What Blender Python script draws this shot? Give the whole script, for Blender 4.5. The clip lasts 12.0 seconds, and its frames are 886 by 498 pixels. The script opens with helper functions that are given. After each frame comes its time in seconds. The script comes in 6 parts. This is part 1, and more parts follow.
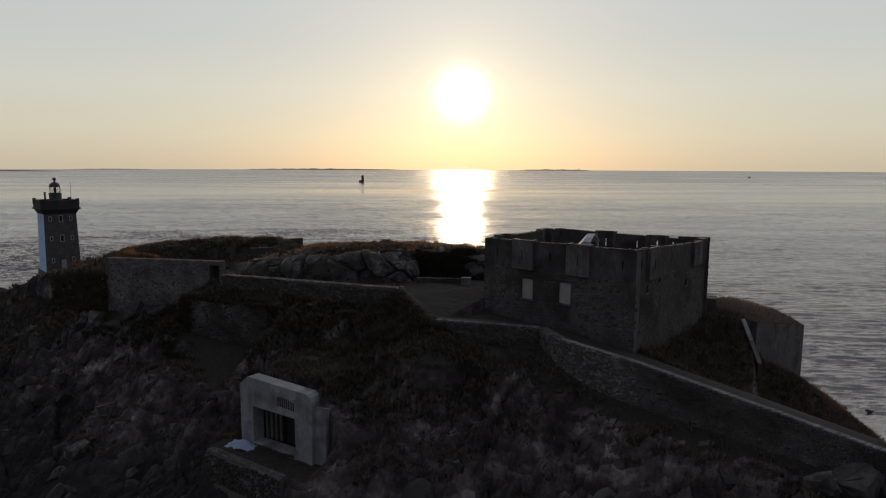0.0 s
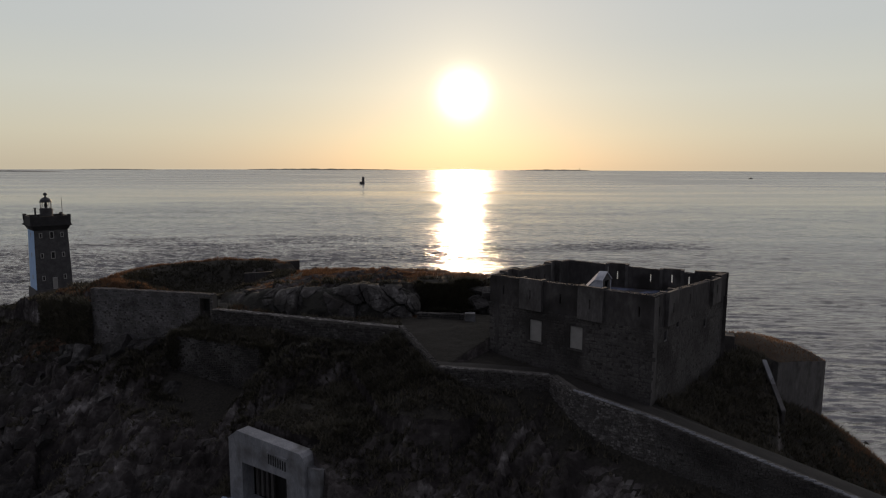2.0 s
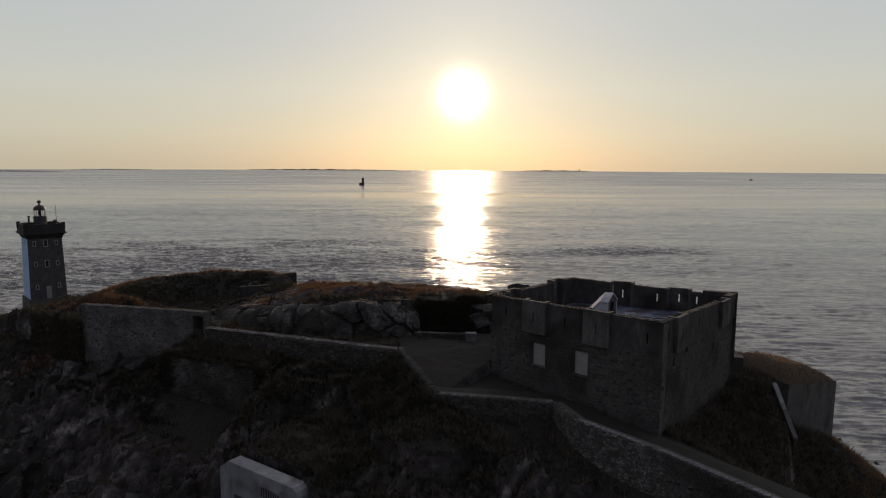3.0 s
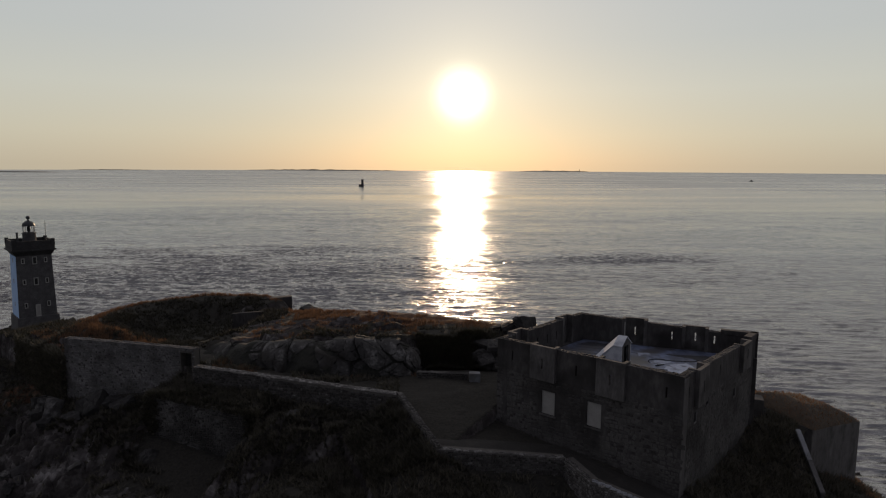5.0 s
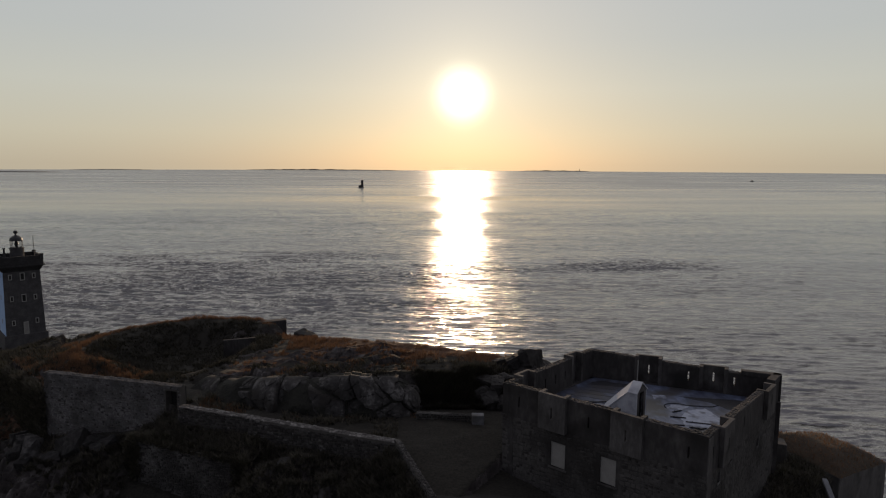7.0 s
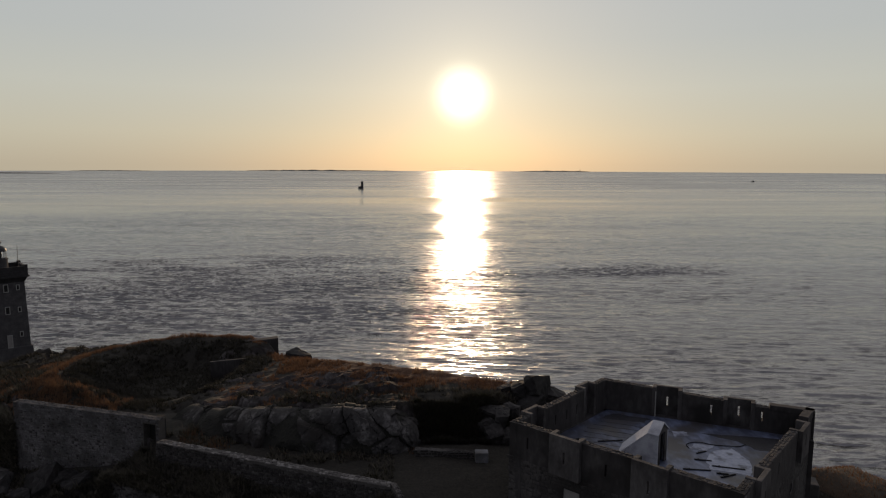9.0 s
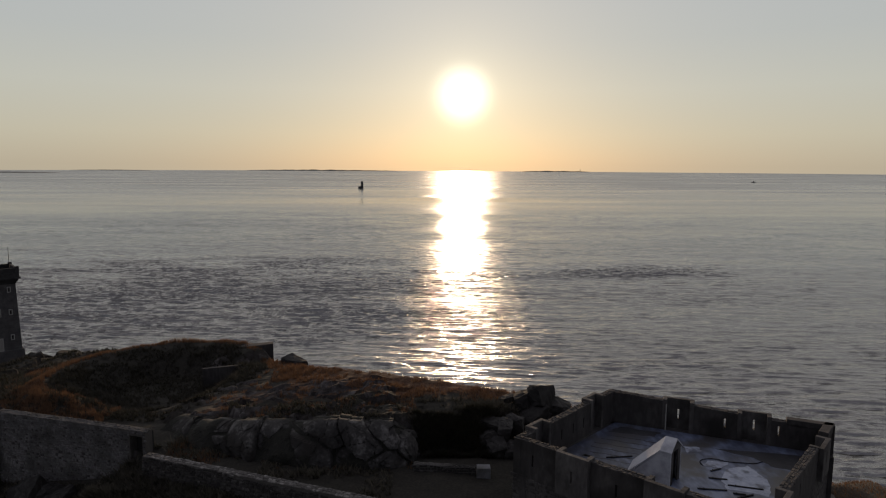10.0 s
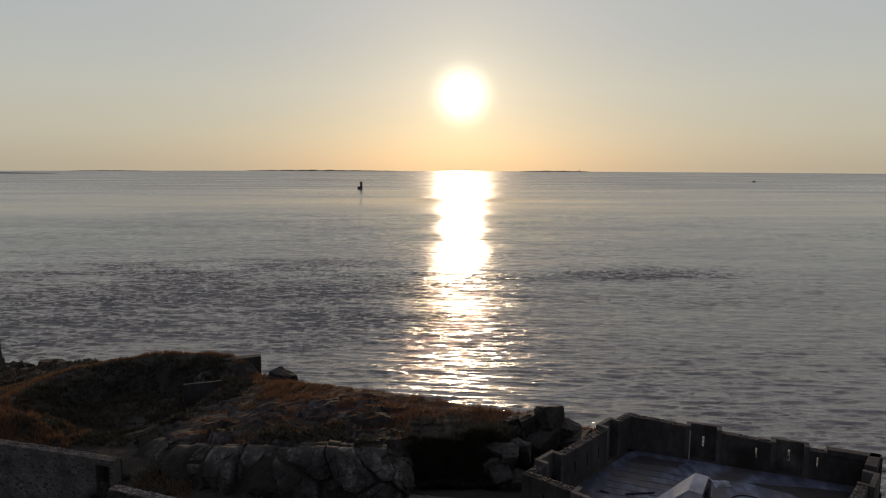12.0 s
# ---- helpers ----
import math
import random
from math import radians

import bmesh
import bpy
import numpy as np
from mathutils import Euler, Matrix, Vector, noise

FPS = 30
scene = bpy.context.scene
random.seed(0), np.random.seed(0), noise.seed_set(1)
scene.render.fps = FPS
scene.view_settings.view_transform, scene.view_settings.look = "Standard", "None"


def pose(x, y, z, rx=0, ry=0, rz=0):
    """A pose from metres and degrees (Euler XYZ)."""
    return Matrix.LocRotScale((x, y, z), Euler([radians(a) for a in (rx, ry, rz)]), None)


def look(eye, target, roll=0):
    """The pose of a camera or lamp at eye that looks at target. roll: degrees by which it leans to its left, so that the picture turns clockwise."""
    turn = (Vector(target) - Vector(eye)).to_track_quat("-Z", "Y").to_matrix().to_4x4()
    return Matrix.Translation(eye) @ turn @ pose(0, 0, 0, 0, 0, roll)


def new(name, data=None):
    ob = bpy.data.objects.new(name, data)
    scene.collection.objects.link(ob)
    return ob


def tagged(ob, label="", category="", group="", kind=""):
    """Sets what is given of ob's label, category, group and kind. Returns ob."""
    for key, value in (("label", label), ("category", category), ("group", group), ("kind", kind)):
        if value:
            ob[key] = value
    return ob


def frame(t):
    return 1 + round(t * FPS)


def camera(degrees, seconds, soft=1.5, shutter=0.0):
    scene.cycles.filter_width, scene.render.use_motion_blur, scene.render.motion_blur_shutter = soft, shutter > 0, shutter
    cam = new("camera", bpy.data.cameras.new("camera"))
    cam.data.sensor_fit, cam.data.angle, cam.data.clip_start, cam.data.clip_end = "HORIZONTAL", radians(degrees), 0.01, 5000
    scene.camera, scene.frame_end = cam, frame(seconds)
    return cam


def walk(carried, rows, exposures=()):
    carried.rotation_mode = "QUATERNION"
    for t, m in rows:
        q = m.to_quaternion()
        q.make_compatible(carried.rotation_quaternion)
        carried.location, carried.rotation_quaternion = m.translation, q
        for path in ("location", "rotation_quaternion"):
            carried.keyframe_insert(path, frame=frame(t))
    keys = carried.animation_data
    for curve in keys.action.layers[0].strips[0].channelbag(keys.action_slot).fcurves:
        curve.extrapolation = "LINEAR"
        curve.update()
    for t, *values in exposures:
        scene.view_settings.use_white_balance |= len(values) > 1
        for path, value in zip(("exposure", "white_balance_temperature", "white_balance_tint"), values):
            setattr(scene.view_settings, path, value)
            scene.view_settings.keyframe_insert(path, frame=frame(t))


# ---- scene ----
cam = camera(69.0, 12.0, soft=1.2)
PATH = [
    (0, (0.436, 0.988, 32.659), (0.442, 2.971, 32.402), 0.2),
    (0.5, (0.394, 2.031, 33.438), (0.399, 4.014, 33.18), 0.2),
    (1, (0.31, 3.073, 34.217), (0.315, 5.056, 33.959), 0.2),
    (1.5, (0.257, 4.146, 35.026), (0.261, 6.13, 34.769), 0.2),
    (2, (0.232, 5.291, 35.799), (0.236, 7.274, 35.541), 0.2),
    (2.5, (0.216, 6.43, 36.569), (0.221, 8.413, 36.312), 0.2),
    (3, (0.173, 7.519, 37.336), (0.178, 9.503, 37.079), 0.3),
    (5, (-0.056, 11.694, 40.26), (-0.05, 13.677, 40.003), 0.3),
    (5.5, (-0.101, 12.769, 40.932), (-0.096, 14.752, 40.674), 0.3),
    (6, (-0.129, 13.815, 41.608), (-0.123, 15.799, 41.35), 0.3),
    (6.5, (-0.159, 14.859, 42.235), (-0.154, 16.843, 41.977), 0.3),
    (7, (-0.166, 15.985, 42.882), (-0.16, 17.968, 42.623), 0.3),
    (9, (-0.158, 21.018, 44.101), (-0.153, 23.001, 43.843), 0.2),
    (9.5, (-0.136, 22.289, 44.136), (-0.132, 24.272, 43.878), 0.2),
    (10, (-0.186, 23.61, 44.176), (-0.181, 25.593, 43.918), 0.3),
    (10.5, (-0.152, 24.964, 44.176), (-0.146, 26.947, 43.917), 0.2),
    (11, (-0.137, 26.355, 44.184), (-0.132, 28.338, 43.925), 0.2),
    (11.5, (-0.097, 27.634, 44.185), (-0.092, 29.617, 43.927), 0.2),
    (12, (-0.08, 28.978, 44.196), (-0.074, 30.961, 43.938), 0.2),
]
walk(cam, [(t, look(eye, target, roll)) for t, eye, target, roll in PATH],
     [(0.0, 0.0), (1.5, -0.05), (3.0, -0.09), (6.0, -0.17), (9.5, -0.25), (12.0, -0.3)])


# ---------------------------------------------------------------- light
SUN_AZ, SUN_EL = radians(1.8), radians(6.0)
SUN = Vector((math.sin(SUN_AZ) * math.cos(SUN_EL), math.cos(SUN_AZ) * math.cos(SUN_EL), math.sin(SUN_EL)))


def build_world():
    w = bpy.data.worlds.new("evening_sky")
    w.use_nodes = True
    nt = w.node_tree
    nt.nodes.clear()
    n, l = nt.nodes.new, nt.links.new
    out = n("ShaderNodeOutputWorld")
    tc = n("ShaderNodeTexCoord")
    sky = n("ShaderNodeTexSky")
    sky.sky_type, sky.sun_disc, sky.sun_elevation, sky.sun_rotation = "NISHITA", False, SUN_EL, SUN_AZ
    bg1 = n("ShaderNodeBackground")
    bg1.inputs["Strength"].default_value = 0.009
    l(sky.outputs[0], bg1.inputs["Color"])
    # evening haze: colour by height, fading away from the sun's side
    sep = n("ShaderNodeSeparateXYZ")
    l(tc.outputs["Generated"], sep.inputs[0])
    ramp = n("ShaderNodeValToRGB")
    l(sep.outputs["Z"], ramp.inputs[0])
    # stops above 0.3 are extra brightness added to light sea and land
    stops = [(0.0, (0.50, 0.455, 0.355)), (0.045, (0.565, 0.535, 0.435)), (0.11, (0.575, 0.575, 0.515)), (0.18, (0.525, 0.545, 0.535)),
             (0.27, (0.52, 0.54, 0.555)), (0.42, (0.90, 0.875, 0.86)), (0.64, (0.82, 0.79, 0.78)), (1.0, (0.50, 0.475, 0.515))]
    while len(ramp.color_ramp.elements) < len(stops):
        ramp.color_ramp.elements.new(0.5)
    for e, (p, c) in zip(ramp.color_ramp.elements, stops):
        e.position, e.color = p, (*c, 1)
    dot = n("ShaderNodeVectorMath")
    dot.operation = "DOT_PRODUCT"
    l(tc.outputs["Generated"], dot.inputs[0])
    dot.inputs[1].default_value = SUN
    side = n("ShaderNodeMapRange")
    side.interpolation_type = "SMOOTHSTEP"
    l(dot.outputs["Value"], side.inputs["Value"])
    for key, v in (("From Min", -0.5), ("From Max", 0.85), ("To Min", 0.43), ("To Max", 1.0)):
        side.inputs[key].default_value = v
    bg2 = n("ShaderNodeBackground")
    turn = n("ShaderNodeMapRange")
    l(dot.outputs["Value"], turn.inputs["Value"])
    turn.inputs["From Min"].default_value, turn.inputs["From Max"].default_value = -0.4, 0.7
    tint = n("ShaderNodeMix")
    tint.data_type = "RGBA"
    l(turn.outputs[0], tint.inputs[0])
    tint.inputs[6].default_value, tint.inputs[7].default_value = (0.95, 0.98, 1.16, 1), (1, 1, 1, 1)
    shade = n("ShaderNodeVectorMath")
    shade.operation = "MULTIPLY"
    l(ramp.outputs[0], shade.inputs[0])
    l(tint.outputs[2], shade.inputs[1])
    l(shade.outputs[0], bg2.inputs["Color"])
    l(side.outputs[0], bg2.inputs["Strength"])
    # the sun's aureole; its wide disc stands for bloom in the lens
    ang = n("ShaderNodeMath")
    ang.operation = "ARCCOSINE"
    clampd = n("ShaderNodeMath")
    clampd.operation = "MINIMUM"
    l(dot.outputs["Value"], clampd.inputs[0])
    clampd.inputs[1].default_value = 0.9999999
    l(clampd.outputs[0], ang.inputs[0])

    def lobe(width, colour, power):
        m = n("ShaderNodeMath")
        m.operation = "DIVIDE"
        l(ang.outputs[0], m.inputs[0])
        m.inputs[1].default_value = -radians(width)
        e = n("ShaderNodeMath")
        e.operation = "EXPONENT"
        l(m.outputs[0], e.inputs[0])
        s = n("ShaderNodeMath")
        s.operation = "MULTIPLY"
        l(e.outputs[0], s.inputs[0])
        s.inputs[1].default_value = power
        b = n("ShaderNodeBackground")
        b.inputs["Color"].default_value = (*colour, 1)
        l(s.outputs[0], b.inputs["Strength"])
        return b

    sq = n("ShaderNodeMath")
    sq.operation = "POWER"
    ratio = n("ShaderNodeMath")
    ratio.operation = "DIVIDE"
    l(ang.outputs[0], ratio.inputs[0])
    ratio.inputs[1].default_value = radians(2.1)
    l(ratio.outputs[0], sq.inputs[0])
    sq.inputs[1].default_value = 3.2
    neg = n("ShaderNodeMath")
    neg.operation = "MULTIPLY"
    l(sq.outputs[0], neg.inputs[0])
    neg.inputs[1].default_value = -1.0
    ex = n("ShaderNodeMath")
    ex.operation = "EXPONENT"
    l(neg.outputs[0], ex.inputs[0])
    disc = n("ShaderNodeMath")
    disc.operation = "MULTIPLY"
    l(ex.outputs[0], disc.inputs[0])
    disc.inputs[1].default_value = 1.0
    b0 = n("ShaderNodeBackground")
    b0.inputs["Color"].default_value = (1.0, 0.93, 0.72, 1)
    l(disc.outputs[0], b0.inputs["Strength"])
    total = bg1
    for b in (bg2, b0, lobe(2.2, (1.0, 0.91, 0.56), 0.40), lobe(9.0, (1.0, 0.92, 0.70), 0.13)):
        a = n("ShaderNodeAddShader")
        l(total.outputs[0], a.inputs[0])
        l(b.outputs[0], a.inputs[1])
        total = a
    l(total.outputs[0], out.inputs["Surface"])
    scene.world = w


build_world()
sun_lamp = bpy.data.lights.new("sun", "SUN")
sun_lamp.energy, sun_lamp.angle, sun_lamp.color = 2.5, radians(0.53), (1.0, 0.70, 0.44)
sun_ob = new("sun", sun_lamp)
sun_ob.matrix_world = look(SUN * 200, (0, 0, 0))


# ---------------------------------------------------------------- materials
def material(name, stops, rough=0.9, scale=1.0, bump=0.3, fine=14.0, metal=0.0, spread=(0.3, 0.7), detail=8.0, patches=None, random=0.0, stretch=(1, 1, 1)):
    """A two-scale noise material in metres. stops: colours from dark to light. patches: (colour, scale, low, high)."""
    m = bpy.data.materials.new(name)
    m.use_nodes = True
    nt = m.node_tree
    n, l = nt.nodes.new, nt.links.new
    b = nt.nodes["Principled BSDF"]
    b.inputs["Roughness"].default_value, b.inputs["Metallic"].default_value = rough, metal
    b.inputs["Specular IOR Level"].default_value = 0.25
    tc = n("ShaderNodeTexCoord")
    mp = n("ShaderNodeMapping")
    mp.inputs["Scale"].default_value = stretch
    l(tc.outputs["Object"], mp.inputs[0])
    a = n("ShaderNodeTexNoise")
    a.inputs["Scale"].default_value, a.inputs["Detail"].default_value, a.inputs["Roughness"].default_value = scale, detail, 0.62
    l(mp.outputs[0], a.inputs["Vector"])
    f = n("ShaderNodeTexNoise")
    f.inputs["Scale"].default_value, f.inputs["Detail"].default_value = fine, 5.0
    l(mp.outputs[0], f.inputs["Vector"])
    mix = n("ShaderNodeMix")
    mix.data_type = "FLOAT"
    mix.inputs[0].default_value = 0.35
    l(a.outputs["Fac"], mix.inputs[2])
    l(f.outputs["Fac"], mix.inputs[3])
    fac = mix.outputs[0]
    if random:
        oi = n("ShaderNodeObjectInfo")
        geo = n("ShaderNodeNewGeometry")
        both = n("ShaderNodeMath")
        both.operation = "ADD"
        l(oi.outputs["Random"], both.inputs[0])
        l(geo.outputs["Random Per Island"], both.inputs[1])
        sh = n("ShaderNodeMath")
        sh.operation = "MULTIPLY_ADD"
        l(both.outputs[0], sh.inputs[0])
        sh.inputs[1].default_value = random
        l(fac, sh.inputs[2])
        off = n("ShaderNodeMath")
        off.operation = "SUBTRACT"
        l(sh.outputs[0], off.inputs[0])
        off.inputs[1].default_value = random
        fac = off.outputs[0]
    r = n("ShaderNodeValToRGB")
    while len(r.color_ramp.elements) < len(stops):
        r.color_ramp.elements.new(0.5)
    for k, (e, c) in enumerate(zip(r.color_ramp.elements, stops)):
        e.position = spread[0] + (spread[1] - spread[0]) * k / (len(stops) - 1)
        e.color = (*c, 1)
    l(fac, r.inputs[0])
    col = r.outputs[0]
    if patches:
        colour, ps, lo, hi = patches
        pn = n("ShaderNodeTexNoise")
        pn.inputs["Scale"].default_value, pn.inputs["Detail"].default_value = ps, 6.0
        l(tc.outputs["Object"], pn.inputs["Vector"])
        mr = n("ShaderNodeMapRange")
        l(pn.outputs["Fac"], mr.inputs["Value"])
        mr.inputs["From Min"].default_value, mr.inputs["From Max"].default_value = lo, hi
        pm = n("ShaderNodeMix")
        pm.data_type = "RGBA"
        l(mr.outputs[0], pm.inputs[0])
        l(col, pm.inputs[6])
        pm.inputs[7].default_value = (*colour, 1)
        col = pm.outputs[2]
    l(col, b.inputs["Base Color"])
    bp = n("ShaderNodeBump")
    bp.inputs["Strength"].default_value, bp.inputs["Distance"].default_value = bump, 0.12
    l(mix.outputs[0], bp.inputs["Height"])
    l(bp.outputs[0], b.inputs["Normal"])
    return m


M_FORT = material("weathered_masonry", [(0.018, 0.0165, 0.0165), (0.036, 0.033, 0.033), (0.072, 0.067, 0.065)], scale=0.6, fine=3.4, bump=1.0, patches=((0.017, 0.0155, 0.015), 0.3, 0.5, 0.66), stretch=(1, 1, 0.4))
M_ASHLAR = material("fort_stones", [(0.022, 0.02, 0.02), (0.04, 0.037, 0.036), (0.062, 0.058, 0.056), (0.10, 0.095, 0.092)], scale=0.35, fine=4, bump=0.7, random=0.12, spread=(0.25, 0.8), patches=((0.02, 0.018, 0.0175), 0.3, 0.48, 0.66), stretch=(1, 1, 0.5))
M_BOX = material("dressed_granite", [(0.034, 0.031, 0.031), (0.062, 0.058, 0.057), (0.105, 0.1, 0.098)], scale=0.9, fine=6, bump=0.6, patches=((0.024, 0.022, 0.021), 0.45, 0.5, 0.68), stretch=(1, 1, 0.35))
M_PATH = material("trodden_earth", [(0.008, 0.0073, 0.0066), (0.0145, 0.013, 0.012), (0.027, 0.0245, 0.022)], scale=0.8, fine=9, bump=0.4)
M_CONC = material("bare_concrete", [(0.085, 0.088, 0.098), (0.15, 0.154, 0.168), (0.235, 0.24, 0.258)], scale=0.7, fine=9, bump=0.35, patches=((0.07, 0.068, 0.068), 0.5, 0.5, 0.7), stretch=(1, 1, 0.35))
M_INFILL = material("rendered_infill", [(0.15, 0.145, 0.138), (0.235, 0.228, 0.218)], scale=1.2, fine=12, bump=0.2)
M_STONE = material("rubble_stone", [(0.022, 0.02, 0.0195), (0.044, 0.0405, 0.0395), (0.078, 0.073, 0.071), (0.2, 0.192, 0.185)], scale=1.4, fine=8, bump=0.7, random=0.3, spread=(0.25, 0.85))
M_PALE = material("pale_rubble", [(0.034, 0.032, 0.033), (0.068, 0.065, 0.066), (0.13, 0.125, 0.126)], scale=0.45, fine=7, bump=0.6, random=0.16, patches=((0.022, 0.02, 0.02), 0.35, 0.5, 0.66))
M_BUTTRESS = material("dark_rubble", [(0.027, 0.0245, 0.0245), (0.05, 0.047, 0.046), (0.095, 0.09, 0.088)], scale=0.5, fine=7, bump=0.6, random=0.1, patches=((0.019, 0.0175, 0.017), 0.3, 0.46, 0.62))
M_CRAG = material("crag_granite", [(0.016, 0.0145, 0.015), (0.034, 0.031, 0.032), (0.065, 0.061, 0.063), (0.2, 0.19, 0.19)], scale=0.6, fine=3.5, bump=1.0, spread=(0.3, 0.74), patches=((0.018, 0.016, 0.016), 0.3, 0.46, 0.62), random=0.16)
M_FILM = material("pale_patch", [(0.12, 0.135, 0.18), (0.22, 0.245, 0.315), (0.32, 0.35, 0.42)], rough=0.5, scale=0.5, fine=4, bump=0.1, patches=((0.07, 0.076, 0.1), 0.9, 0.5, 0.62))
M_PLASTER = material("greyed_render", [(0.25, 0.26, 0.295), (0.35, 0.36, 0.395), (0.45, 0.46, 0.49)], scale=0.9, fine=10, bump=0.25, patches=((0.17, 0.17, 0.19), 0.7, 0.55, 0.75))
M_MORTAR = material("wall_core_mortar", [(0.04, 0.037, 0.034), (0.08, 0.074, 0.068)], scale=1.2, fine=9, bump=0.5)
# the blue of the sky's light is put into the screed's colour
M_SLAB = material("sky_blue_wet_screed", [(0.02, 0.0225, 0.034), (0.045, 0.054, 0.086), (0.12, 0.143, 0.215)], rough=0.45, scale=0.24, fine=2.2, bump=0.15, spread=(0.36, 0.6), patches=((0.045, 0.043, 0.046), 0.3, 0.48, 0.62), stretch=(1, 0.45, 1))
M_ROOF_DARK = material("roof_dark", [(0.011, 0.011, 0.013), (0.02, 0.02, 0.024), (0.04, 0.04, 0.047)], rough=0.7, scale=0.6, fine=4, bump=0.3)
# white limewash; the blue of the sky's light is put into its colour
M_WHITE = material("limewash_sky_blue", [(0.25, 0.37, 0.56), (0.33, 0.46, 0.65)], scale=0.9, fine=10, bump=0.2)
M_TOWER = material("lighthouse_granite", [(0.031, 0.03, 0.031), (0.051, 0.049, 0.051), (0.083, 0.081, 0.081)], scale=0.9, fine=5, bump=0.6)
M_GALLERY = material("darker_granite", [(0.014, 0.0135, 0.014), (0.024, 0.023, 0.024), (0.042, 0.041, 0.042)], scale=0.9, fine=5, bump=0.5)
M_TRIM = material("pale_dressed_granite", [(0.2, 0.195, 0.185), (0.29, 0.284, 0.272)], scale=2, fine=12, bump=0.2)
M_IRON = material("painted_iron", [(0.015, 0.016, 0.018), (0.035, 0.036, 0.04)], rough=0.5, scale=3, fine=20, bump=0.1)
# near-black colour standing for the shade inside openings; timbers and panes share it
M_DARK = material("near_black", [(0.008, 0.008, 0.008), (0.02, 0.02, 0.02)], scale=1, fine=8)
M_ISLE = material("far_shore", [(0.05, 0.05, 0.045), (0.09, 0.085, 0.07)], scale=0.01, fine=0.1, bump=0.1)
M_SEAROCK = material("tidal_rock", [(0.014, 0.012, 0.011), (0.03, 0.027, 0.025), (0.062, 0.056, 0.052)], scale=0.8, fine=5, bump=0.8)
M_OUTCROP = material("dark_granite", [(0.0095, 0.0087, 0.0087), (0.018, 0.0167, 0.0167), (0.034, 0.032, 0.0315), (0.11, 0.105, 0.103)], scale=0.5, fine=3, bump=0.9, spread=(0.34, 0.68), patches=((0.016, 0.014, 0.013), 0.4, 0.52, 0.66), random=0.12)
M_CLOTH = material("pale_tarpaulin", [(0.12, 0.155, 0.23), (0.21, 0.26, 0.35)], scale=1.5, fine=8, bump=0.4)
M_DRYTURF = material("dry_turf", [(0.011, 0.0075, 0.005), (0.025, 0.016, 0.0095), (0.052, 0.032, 0.018)], scale=1.2, fine=7, bump=0.9)
M_DRY = material("dry_grass_blades", [(0.03, 0.019, 0.013), (0.065, 0.04, 0.026), (0.124, 0.08, 0.052)], scale=0.6, fine=6, bump=0.1, random=0.3)
# darker copy of the heath; the gullies' shade is put into its colour
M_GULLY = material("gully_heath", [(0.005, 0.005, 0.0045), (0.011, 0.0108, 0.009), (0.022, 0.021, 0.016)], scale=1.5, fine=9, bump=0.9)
M_HEATH = material("dark_heath_leaves", [(0.0175, 0.0155, 0.0135), (0.037, 0.0335, 0.027), (0.068, 0.06, 0.045)], scale=0.8, fine=6, bump=0.1, random=0.3)


def let_light_through(m, share, colour):
    nt = m.node_tree
    tr = nt.nodes.new("ShaderNodeBsdfTranslucent")
    tr.inputs["Color"].default_value = (*colour, 1)
    mx = nt.nodes.new("ShaderNodeMixShader")
    mx.inputs[0].default_value = share
    nt.links.new(nt.nodes["Principled BSDF"].outputs[0], mx.inputs[1])
    nt.links.new(tr.outputs[0], mx.inputs[2])
    nt.links.new(mx.outputs[0], nt.nodes["Material Output"].inputs["Surface"])


let_light_through(M_DRY, 0.22, (0.28, 0.15, 0.08))
let_light_through(M_HEATH, 0.15, (0.05, 0.048, 0.025))


